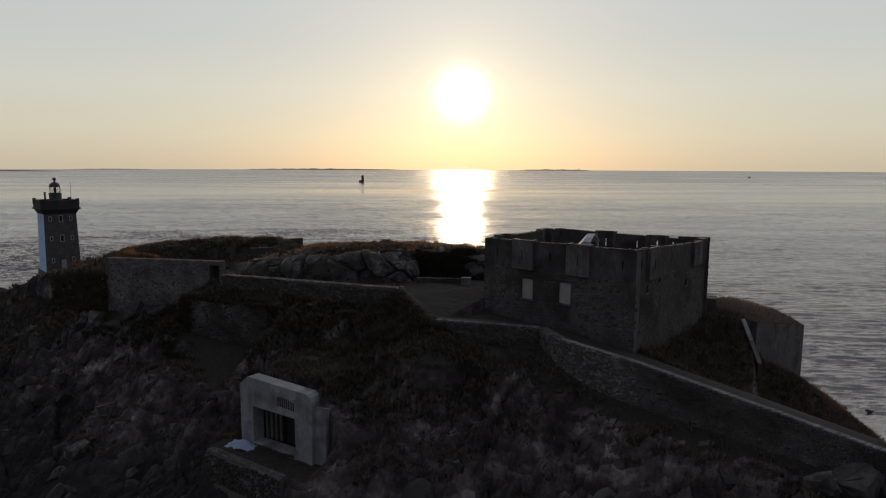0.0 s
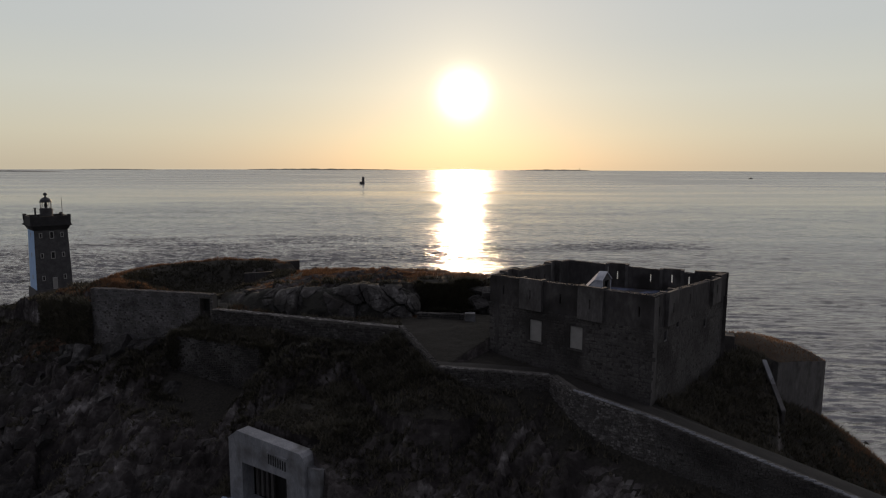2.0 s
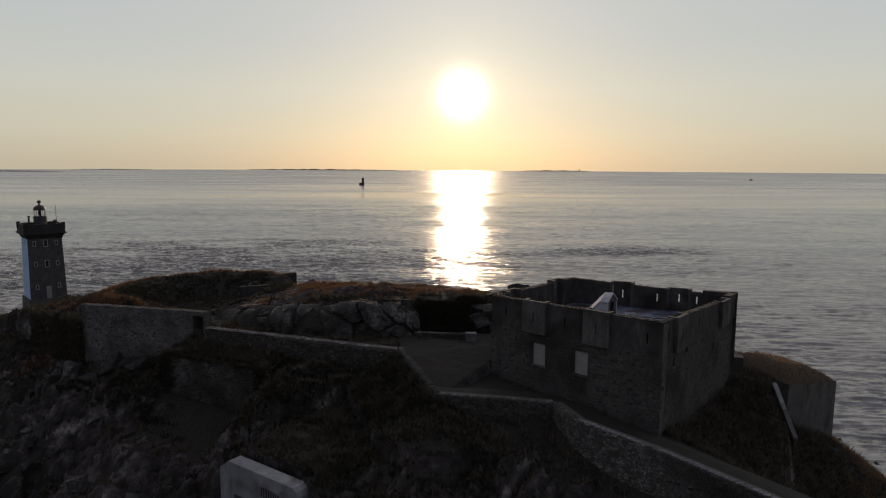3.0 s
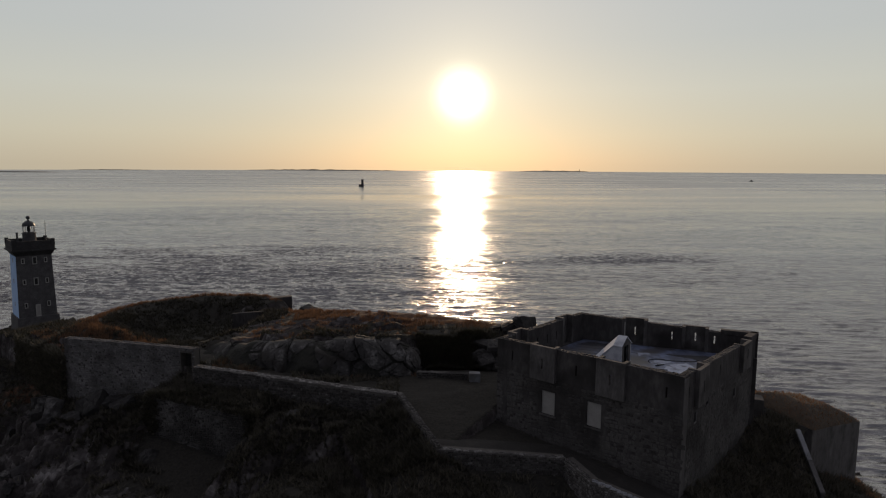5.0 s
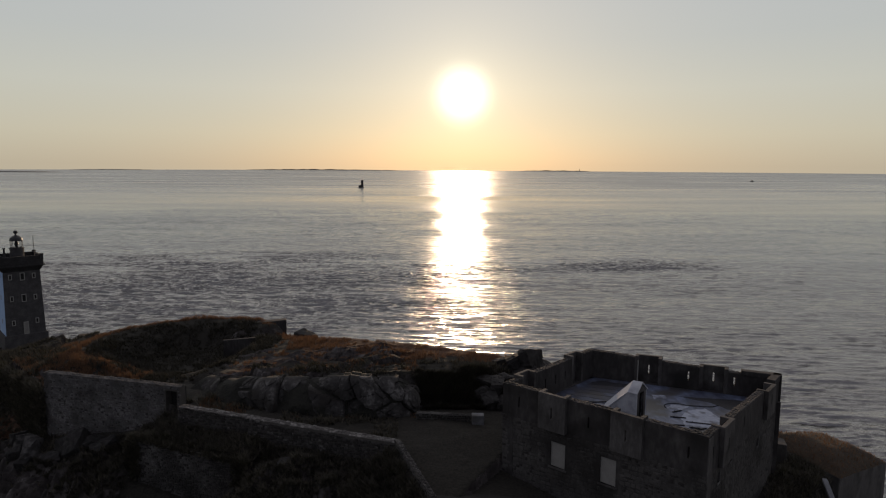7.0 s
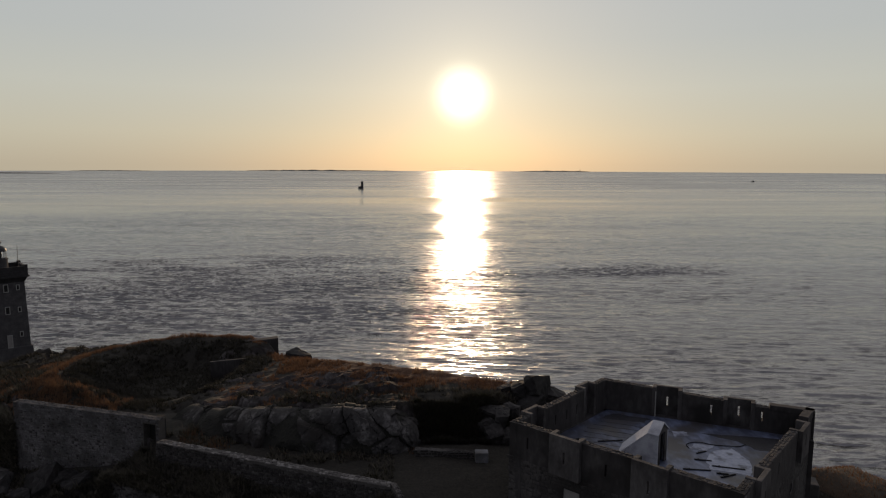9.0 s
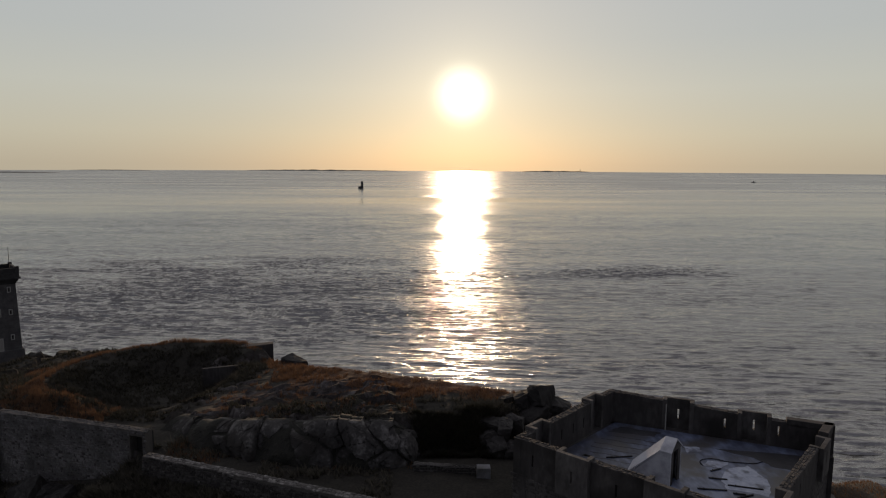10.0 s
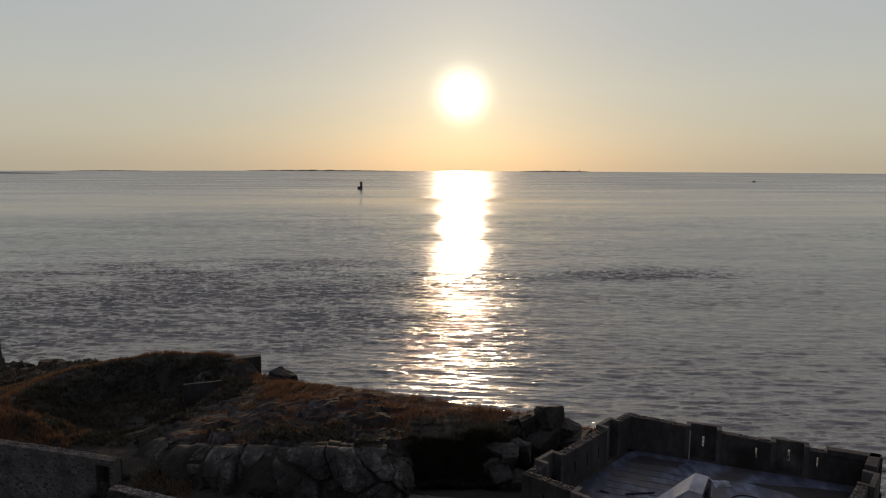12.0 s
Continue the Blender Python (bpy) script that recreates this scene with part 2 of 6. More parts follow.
def ground_material():
    m = bpy.data.materials.new("islet_ground")
    m.use_nodes = True
    nt = m.node_tree
    n, l = nt.nodes.new, nt.links.new
    b = nt.nodes["Principled BSDF"]
    b.inputs["Roughness"].default_value = 0.95
    b.inputs["Specular IOR Level"].default_value = 0.15
    tc, geo = n("ShaderNodeTexCoord"), n("ShaderNodeNewGeometry")

    def noise_node(scale, detail=8.0, rough=0.6):
        t = n("ShaderNodeTexNoise")
        t.inputs["Scale"].default_value, t.inputs["Detail"].default_value, t.inputs["Roughness"].default_value = scale, detail, rough
        l(tc.outputs["Object"], t.inputs["Vector"])
        return t

    def ramp(src, stops):
        r = n("ShaderNodeValToRGB")
        while len(r.color_ramp.elements) < len(stops):
            r.color_ramp.elements.new(0.5)
        for e, (p, c) in zip(r.color_ramp.elements, stops):
            e.position, e.color = p, (*c, 1)
        l(src, r.inputs[0])
        return r

    def mix(fac, c1, c2):
        x = n("ShaderNodeMix")
        x.data_type = "RGBA"
        l(fac, x.inputs[0])
        l(c1, x.inputs[6])
        l(c2, x.inputs[7])
        return x.outputs[2]

    big, mid, fine = noise_node(0.12, 5), noise_node(0.8, 9, 0.68), noise_node(5.0, 6)
    vast = noise_node(0.22, 4)
    blend = n("ShaderNodeMix")
    blend.data_type = "FLOAT"
    blend.inputs[0].default_value = 0.55
    l(mid.outputs["Fac"], blend.inputs[2])
    l(vast.outputs["Fac"], blend.inputs[3])
    bent = n("ShaderNodeVectorMath")
    bent.operation = "MULTIPLY_ADD"
    l(mid.outputs["Color"], bent.inputs[0])
    bent.inputs[1].default_value = (0.9, 0.9, 0.9)
    l(tc.outputs["Object"], bent.inputs[2])
    strata = n("ShaderNodeMapping")
    strata.inputs["Rotation"].default_value, strata.inputs["Scale"].default_value = (0.5, 0.3, 0.62), (0.55, 1.5, 1.1)
    l(bent.outputs[0], strata.inputs[0])
    facet = n("ShaderNodeTexVoronoi")
    facet.inputs["Scale"].default_value = 0.9
    l(strata.outputs[0], facet.inputs["Vector"])
    tone = n("ShaderNodeSeparateXYZ")
    l(facet.outputs["Color"], tone.inputs[0])
    both_tones = n("ShaderNodeMix")
    both_tones.data_type = "FLOAT"
    both_tones.inputs[0].default_value = 0.10
    l(blend.outputs[0], both_tones.inputs[2])
    l(tone.outputs["X"], both_tones.inputs[3])
    rock = ramp(both_tones.outputs[0], [(0.40, (0.017, 0.0145, 0.0145)), (0.50, (0.038, 0.033, 0.0325)), (0.58, (0.082, 0.074, 0.073)), (0.66, (0.19, 0.178, 0.176))])
    grass = ramp(fine.outputs["Fac"], [(0.3, (0.022, 0.012, 0.008)), (0.5, (0.052, 0.027, 0.016)), (0.7, (0.105, 0.056, 0.032))])
    heath = ramp(fine.outputs["Fac"], [(0.3, (0.010, 0.0095, 0.009)), (0.7, (0.028, 0.0255, 0.021))])
    sep = n("ShaderNodeSeparateXYZ")
    l(geo.outputs["True Normal"], sep.inputs[0])
    add = n("ShaderNodeMath")
    add.operation = "MULTIPLY_ADD"
    l(mid.outputs["Fac"], add.inputs[0])
    add.inputs[1].default_value = 0.5
    l(sep.outputs["Z"], add.inputs[2])
    steep = n("ShaderNodeMapRange")
    spot = n("ShaderNodeSeparateXYZ")
    l(tc.outputs["Object"], spot.inputs[0])

    def by_place(axis, a0, a1, b0, b1):
        mr = n("ShaderNodeMapRange")
        l(spot.outputs[axis], mr.inputs["Value"])
        for key, v in (("From Min", a0), ("From Max", a1), ("To Min", b0), ("To Max", b1)):
            mr.inputs[key].default_value = v
        return mr.outputs[0]

    # heath has overgrown the upper slope under the walls
    upper = n("ShaderNodeMath")
    upper.operation = "MULTIPLY_ADD"
    l(by_place("Z", 10.5, 15.0, 0.0, 0.42), upper.inputs[0])
    l(by_place("Y", 82, 90, 1.0, 0.35), upper.inputs[1])
    l(add.outputs[0], upper.inputs[2])
    east = n("ShaderNodeMath")
    east.operation = "ADD"
    l(upper.outputs[0], east.inputs[0])
    l(by_place("X", 26, 31, 0.0, 0.4), east.inputs[1])
    far_west = n("ShaderNodeMath")
    far_west.operation = "ADD"
    l(east.outputs[0], far_west.inputs[0])
    l(by_place("X", -50, -43, 0.45, 0.0), far_west.inputs[1])
    # bare ledges on the landward half of the knoll
    here = n("ShaderNodeMath")
    here.operation = "MULTIPLY"
    l(by_place("X", -11, -5, -0.42, 0.0), here.inputs[0])
    l(by_place("Y", 95, 86, 0.0, 1.0), here.inputs[1])
    inland = n("ShaderNodeMath")
    inland.operation = "MULTIPLY"
    l(by_place("Y", 76, 79, 0.0, 1.0), inland.inputs[0])
    l(by_place("X", -27, -24, 0.0, 1.0), inland.inputs[1])
    ledge = n("ShaderNodeMath")
    ledge.operation = "MULTIPLY_ADD"
    l(here.outputs[0], ledge.inputs[0])
    l(inland.outputs[0], ledge.inputs[1])
    l(far_west.outputs[0], ledge.inputs[2])
    l(ledge.outputs[0], steep.inputs["Value"])
    steep.inputs["From Min"].default_value, steep.inputs["From Max"].default_value = 1.02, 1.16
    green = n("ShaderNodeMapRange")
    place = n("ShaderNodeSeparateXYZ")
    l(tc.outputs["Object"], place.inputs[0])
    seaward = n("ShaderNodeMapRange")
    l(place.outputs["Y"], seaward.inputs["Value"])
    for key, v in (("From Min", 79), ("From Max", 85), ("To Min", 0.4), ("To Max", -0.06)):
        seaward.inputs[key].default_value = v
    west = n("ShaderNodeMapRange")
    l(place.outputs["X"], west.inputs["Value"])
    for key, v in (("From Min", -58), ("From Max", -46), ("To Min", 0.25), ("To Max", 0.0)):
        west.inputs[key].default_value = v
    both = n("ShaderNodeMath")
    both.operation = "ADD"
    l(big.outputs["Fac"], both.inputs[0])
    l(seaward.outputs[0], both.inputs[1])
    three = n("ShaderNodeMath")
    three.operation = "ADD"
    l(both.outputs[0], three.inputs[0])
    l(west.outputs[0], three.inputs[1])
    flank = n("ShaderNodeMath")
    flank.operation = "MULTIPLY_ADD"
    l(by_place("X", -4.0, -2.0, 0.0, 0.4), flank.inputs[0])
    l(by_place("Y", 81.0, 84.0, 1.0, 0.0), flank.inputs[1])
    l(three.outputs[0], flank.inputs[2])
    # dark ground colour round the gun pit stands for the shade inside it
    gap = n("ShaderNodeVectorMath")
    gap.operation = "DISTANCE"
    l(tc.outputs["Object"], gap.inputs[0])
    gap.inputs[1].default_value = (-32, 95, 19)
    pit = n("ShaderNodeMapRange")
    l(gap.outputs["Value"], pit.inputs["Value"])
    for key, v in (("From Min", 12.5), ("From Max", 15.5), ("To Min", 0.4), ("To Max", 0.0)):
        pit.inputs[key].default_value = v
    dark = n("ShaderNodeMath")
    dark.operation = "ADD"
    l(flank.outputs[0], dark.inputs[0])
    l(pit.outputs[0], dark.inputs[1])
    l(dark.outputs[0], green.inputs["Value"])
    green.inputs["From Min"].default_value, green.inputs["From Max"].default_value = 0.50, 0.60
    veg = mix(green.outputs[0], grass.outputs[0], heath.outputs[0])
    # rock turns near-black low down, with a ragged upper limit
    tide = n("ShaderNodeMath")
    tide.operation = "MULTIPLY_ADD"
    l(big.outputs["Fac"], tide.inputs[0])
    tide.inputs[1].default_value = -5.0
    l(spot.outputs["Z"], tide.inputs[2])
    low_dark = n("ShaderNodeMapRange")
    l(tide.outputs[0], low_dark.inputs["Value"])
    for key, v in (("From Min", 1.5), ("From Max", 6.0), ("To Min", 0.85), ("To Max", 0.0)):
        low_dark.inputs[key].default_value = v
    black = ramp(fine.outputs["Fac"], [(0.3, (0.008, 0.0075, 0.008)), (0.7, (0.022, 0.02, 0.021))])
    col = mix(steep.outputs[0], mix(low_dark.outputs[0], rock.outputs[0], black.outputs[0]), veg)
    l(col, b.inputs["Base Color"])
    bp = n("ShaderNodeBump")
    bp.inputs["Distance"].default_value = 0.25
    relief = n("ShaderNodeMapRange")
    l(steep.outputs[0], relief.inputs["Value"])
    relief.inputs["To Min"].default_value, relief.inputs["To Max"].default_value = 0.95, 0.22
    l(relief.outputs[0], bp.inputs["Strength"])
    h = n("ShaderNodeMath")
    h.operation = "MULTIPLY_ADD"
    l(fine.outputs["Fac"], h.inputs[0])
    h.inputs[1].default_value = 0.3
    l(mid.outputs["Fac"], h.inputs[2])
    ridged = n("ShaderNodeMath")
    ridged.operation = "MULTIPLY_ADD"
    l(facet.outputs["Distance"], ridged.inputs[0])
    ridged.inputs[1].default_value = -0.9
    l(h.outputs[0], ridged.inputs[2])
    l(ridged.outputs[0], bp.inputs["Height"])
    l(bp.outputs[0], b.inputs["Normal"])
    return m


def sea_material():
    m = bpy.data.materials.new("open_sea")
    m.use_nodes = True
    nt = m.node_tree
    n, l = nt.nodes.new, nt.links.new
    b = nt.nodes["Principled BSDF"]
    b.inputs["Base Color"].default_value = (0.055, 0.051, 0.043, 1)
    b.inputs["IOR"].default_value = 2.35
    tc = n("ShaderNodeTexCoord")

    def wave(scale, stretch, detail, turn):
        mp = n("ShaderNodeMapping")
        mp.inputs["Scale"].default_value = (stretch, 1, 1)
        mp.inputs["Rotation"].default_value = (0, 0, radians(turn))
        l(tc.outputs["Object"], mp.inputs[0])
        t = n("ShaderNodeTexNoise")
        t.inputs["Scale"].default_value, t.inputs["Detail"].default_value, t.inputs["Roughness"].default_value = scale, detail, 0.6
        l(mp.outputs[0], t.inputs["Vector"])
        return t.outputs["Fac"]

    swell, chop, ripple, calm = wave(0.06, 0.16, 4, 4), wave(0.26, 0.20, 6, -3), wave(1.9, 0.35, 4, 6), wave(0.007, 0.2, 5, 3)
    gust = n("ShaderNodeMapRange")
    l(calm, gust.inputs["Value"])
    gust.inputs["From Min"].default_value, gust.inputs["From Max"].default_value = 0.38, 0.62
    gust.inputs["To Min"].default_value, gust.inputs["To Max"].default_value = 0.35, 1.0

    def scaled(src, k, more=None):
        x = n("ShaderNodeMath")
        x.operation = "MULTIPLY_ADD"
        l(src, x.inputs[0])
        x.inputs[1].default_value = k
        if more is None:
            x.inputs[2].default_value = 0
        else:
            l(more, x.inputs[2])
        return x.outputs[0]

    h = scaled(ripple, 0.24, scaled(chop, 1.7, scaled(swell, 4.0)))
    bp = n("ShaderNodeBump")
    bp.inputs["Distance"].default_value = 1.8
    # ripples too small to see far out become gloss, ruffled in long streaks
    place = n("ShaderNodeSeparateXYZ")
    l(tc.outputs["Object"], place.inputs[0])

    def by_distance(stops):
        """A value that follows the distance out to sea; 1.0 stands for 4 km."""
        far_out = n("ShaderNodeMath")
        far_out.operation = "DIVIDE"
        l(place.outputs["Y"], far_out.inputs[0])
        far_out.inputs[1].default_value = 4000.0
        r = n("ShaderNodeValToRGB")
        while len(r.color_ramp.elements) < len(stops):
            r.color_ramp.elements.new(0.5)
        for e, (at, v) in zip(r.color_ramp.elements, stops):
            e.position, e.color = at, (v, v, v, 1)
        l(far_out.outputs[0], r.inputs[0])
        return r.outputs[0]

    # bump and gloss by distance, set to the sea's tones in the camera's view
    open_sea = by_distance([(0.0, 0.55), (0.04, 0.5), (0.08, 0.3), (0.15, 0.26), (0.3, 0.6), (1.0, 1.0)])
    both = n("ShaderNodeMath")
    both.operation = "MULTIPLY"
    l(gust.outputs[0], both.inputs[0])
    l(open_sea, both.inputs[1])
    l(both.outputs[0], bp.inputs["Strength"])
    l(h, bp.inputs["Height"])
    l(bp.outputs[0], b.inputs["Normal"])
    ruffle = by_distance([(0.0, 0.2), (0.05, 0.19), (0.12, 0.16), (0.2, 0.18), (0.4, 0.32), (1.0, 0.36)])
    streak = n("ShaderNodeMapRange")
    l(wave(0.010, 0.2, 4, 2), streak.inputs["Value"])
    for key, v in (("From Min", 0.36), ("From Max", 0.64), ("To Min", 0.6), ("To Max", 1.35)):
        streak.inputs[key].default_value = v
    gloss = n("ShaderNodeMath")
    gloss.operation = "MULTIPLY"
    l(ruffle, gloss.inputs[0])
    l(streak.outputs[0], gloss.inputs[1])
    l(gloss.outputs[0], b.inputs["Roughness"])
    return m


M_GROUND, M_SEA = ground_material(), sea_material()


# ---------------------------------------------------------------- mesh helpers
class Shape:
    """Vertices and faces of one mesh."""

    def __init__(self):
        self.v, self.f = [], []

    def add(self, verts, faces):
        k = len(self.v)
        self.v += [tuple(p) for p in verts]
        self.f += [tuple(i + k for i in f) for f in faces]
        return self

    def prism(self, plan, z0, z1):
        """plan: ccw points; z0 and z1: a height, or one for each point."""
        n = len(plan)
        lo = z0 if isinstance(z0, (list, tuple)) else [z0] * n
        hi = z1 if isinstance(z1, (list, tuple)) else [z1] * n
        vs = [(x, y, lo[k]) for k, (x, y) in enumerate(plan)] + [(x, y, hi[k]) for k, (x, y) in enumerate(plan)]
        fs = [tuple(reversed(range(n))), tuple(range(n, 2 * n))] + [(k, (k + 1) % n, n + (k + 1) % n, n + k) for k in range(n)]
        return self.add(vs, fs)

    def box(self, x0, x1, y0, y1, z0, z1):
        return self.prism([(x0, y0), (x1, y0), (x1, y1), (x0, y1)], z0, z1)

    def lathe(self, rings, sides=20, turn=0.0, cx=0.0, cy=0.0):
        """rings: (radius, z) from below; closed at both ends."""
        vs, fs = [], []
        for r, z in rings:
            vs += [(cx + r * math.cos(turn + 2 * math.pi * k / sides), cy + r * math.sin(turn + 2 * math.pi * k / sides), z) for k in range(sides)]
        for j in range(len(rings) - 1):
            fs += [(j * sides + k, j * sides + (k + 1) % sides, (j + 1) * sides + (k + 1) % sides, (j + 1) * sides + k) for k in range(sides)]
        fs += [tuple(reversed(range(sides))), tuple(range((len(rings) - 1) * sides, len(rings) * sides))]
        return self.add(vs, fs)

    def mesh(self, name, mat, smooth=False):
        me = bpy.data.meshes.new(name)
        me.from_pydata(self.v, [], self.f)
        me.materials.append(mat)
        if smooth:
            me.polygons.foreach_set("use_smooth", [True] * len(me.polygons))
        me.update()
        return me


def thing(name, label, category, at=(0, 0, 0), turn=0, group="", kind=""):
    e = new(name)
    e.empty_display_size = 0.5
    e.matrix_world = pose(*at, 0, 0, turn)
    return tagged(e, label, category, group, kind)


def part(name, shape, mat, parent, label="", bevel=0.0, smooth=False, kind=""):
    ob = new(name, shape.mesh(name, mat, smooth))
    ob.parent = parent
    if bevel:
        b = ob.modifiers.new("bevel", "BEVEL")
        b.width, b.segments, b.limit_method = bevel, 2, "ANGLE"
    return tagged(ob, label, kind=kind)


def single(name, shape, mat, label, category, group="", kind="", bevel=0.0, smooth=False):
    ob = new(name, shape.mesh(name, mat, smooth))
    if bevel:
        b = ob.modifiers.new("bevel", "BEVEL")
        b.width, b.segments, b.limit_method = bevel, 2, "ANGLE"
    return tagged(ob, label, category, group, kind)


def walled(p0, p1, z0, z1, thick, gaps=(), out=0.0):
    """A straight wall whose outer face runs from p0 to p1, the body on its left, as one closed mesh. z1: height, or (start, end). gaps: (s0, s1, za, zb) in metres along it."""
    s = Shape()
    a, b = Vector(p0), Vector(p1)
    length = (b - a).length
    d = (b - a) / length
    nrm = Vector((-d.y, d.x))
    top = z1 if isinstance(z1, tuple) else (z1, z1)
    cuts = sorted({0.0, length, *[min(max(g[k], 0), length) for g in gaps for k in (0, 1)]})
    levels = sorted({z0, *[g[k] for g in gaps for k in (2, 3) if z0 < g[k] < min(top)]})
    nz = len(levels)
    solid = {}
    for i in range(len(cuts) - 1):
        for j in range(nz):
            sm = (cuts[i] + cuts[i + 1]) / 2
            zm = (levels[j] + (levels[j + 1] if j + 1 < nz else min(top))) / 2
            solid[i, j] = not any(g[0] < sm < g[1] and g[2] < zm < g[3] for g in gaps)
    index = {}

    def vert(i, j, side):
        key = (i, j, side)
        if key not in index:
            p = a + d * cuts[i] + nrm * (thick if side else -out)
            z = levels[j] if j < nz else top[0] + (top[1] - top[0]) * cuts[i] / length
            index[key] = len(s.v)
            s.v.append((p.x, p.y, z))
        return index[key]

    for (i, j), full in solid.items():
        if not full:
            continue
        q = lambda i, j, side: vert(i, j, side)
        s.f.append((q(i, j, 0), q(i + 1, j, 0), q(i + 1, j + 1, 0), q(i, j + 1, 0)))
        s.f.append((q(i + 1, j, 1), q(i, j, 1), q(i, j + 1, 1), q(i + 1, j + 1, 1)))
        if not solid.get((i - 1, j)):
            s.f.append((q(i, j, 1), q(i, j, 0), q(i, j + 1, 0), q(i, j + 1, 1)))
        if not solid.get((i + 1, j)):
            s.f.append((q(i + 1, j, 0), q(i + 1, j, 1), q(i + 1, j + 1, 1), q(i + 1, j + 1, 0)))
        if not solid.get((i, j - 1)):
            s.f.append((q(i, j, 1), q(i + 1, j, 1), q(i + 1, j, 0), q(i, j, 0)))
        if not solid.get((i, j + 1)):
            s.f.append((q(i, j + 1, 0), q(i + 1, j + 1, 0), q(i + 1, j + 1, 1), q(i, j + 1, 1)))
    return s


# ---------------------------------------------------------------- noise on arrays
def lattice(ix, iy, seed):
    h = (ix.astype(np.int64) * 374761393 + iy.astype(np.int64) * 668265263 + seed * 974634777) & 0x7FFFFFFF
    h = ((h ^ (h >> 13)) * 1274126177) & 0x7FFFFFFF
    return ((h ^ (h >> 16)) & 0xFFFFFF) / float(0xFFFFFF)


def vnoise(x, y, seed=0):
    ix, iy = np.floor(x), np.floor(y)
    fx, fy = x - ix, y - iy
    fx, fy = fx * fx * (3 - 2 * fx), fy * fy * (3 - 2 * fy)
    a, b, c, d = lattice(ix, iy, seed), lattice(ix + 1, iy, seed), lattice(ix, iy + 1, seed), lattice(ix + 1, iy + 1, seed)
    return (a * (1 - fx) + b * fx) * (1 - fy) + (c * (1 - fx) + d * fx) * fy * 1.0


def fbm(x, y, seed=0, octaves=4, gain=0.5):
    t, amp, tot = 0, 1.0, 0
    for o in range(octaves):
        t = t + amp * (vnoise(x * 2 ** o, y * 2 ** o, seed + o) - 0.5)
        tot += amp
        amp *= gain
    return t / tot * 2


def cells(x, y, seed=0):
    """Blocky rock: a height for each cell, with the cell's own tilt, and the distance to its edge."""
    ix, iy = np.floor(x), np.floor(y)
    best, second = np.full(x.shape, 9.0), np.full(x.shape, 9.0)
    val = np.zeros(x.shape)
    for dx in (-1, 0, 1):
        for dy in (-1, 0, 1):
            cx, cy = ix + dx, iy + dy
            px, py = cx + lattice(cx, cy, seed), cy + lattice(cx, cy, seed + 7)
            d = np.hypot(px - x, py - y)
            tilt = (lattice(cx, cy, seed + 3) - 0.5) * (x - px) + (lattice(cx, cy, seed + 4) - 0.5) * (y - py)
            v = lattice(cx, cy, seed + 5) - 0.5 + 1.4 * tilt
            near = d < best
            second = np.where(near, best, np.minimum(second, d))
            val = np.where(near, v, val)
            best = np.where(near, d, best)
    return val, second - best


def sstep(a, b, x):
    t = np.clip((x - a) / (b - a), 0, 1)
    return t * t * (3 - 2 * t)


# ---------------------------------------------------------------- the islet's ground
EDGE = [(-112, 150), (-90, 130), (-62, 104), (-48, 88), (-42, 81.9), (-25.5, 76.5), (-25.2, 74.8), (-3.9, 67.0), (-0.3, 58.8), (9.6, 59.0), (10.8, 55.9), (12.6, 54.7), (16.6, 52.1), (31, 42.5), (62, 22)]
EDGE_TOP = [1.5, 6.4, 15.2, 18.6, 19.0, 19.2, 19.2, 19.2, 18.0, 17.3, 17.1, 16.8, 16.1, 12.9, 6.0]
EDGE_FOOT = [1.5, 6.0, 10.8, 12.6, 13.8, 17.2, 18.4, 17.9, 17.1, 16.3, 15.3, 14.0, 13.0, 10.8, 4.0]


def edge_distance(x, y):
    """Distance from the edge of the terrace (positive outside, towards the landward slope) and the heights of its top and foot."""
    best = np.full(x.shape, 1e9)
    sign, top, foot = np.ones(x.shape), np.zeros(x.shape), np.zeros(x.shape)
    for k in range(len(EDGE) - 1):
        (ax, ay), (bx, by) = EDGE[k], EDGE[k + 1]
        dx, dy = bx - ax, by - ay
        u = np.clip(((x - ax) * dx + (y - ay) * dy) / (dx * dx + dy * dy), 0, 1)
        d = np.hypot(x - ax - u * dx, y - ay - u * dy)
        side = (x - ax) * dy - (y - ay) * dx
        near = d < best
        best = np.where(near, d, best)
        sign = np.where(near, np.sign(side), sign)
        top = np.where(near, EDGE_TOP[k] + u * (EDGE_TOP[k + 1] - EDGE_TOP[k]), top)
        foot = np.where(near, EDGE_FOOT[k] + u * (EDGE_FOOT[k + 1] - EDGE_FOOT[k]), foot)
    return best * sign, top, foot


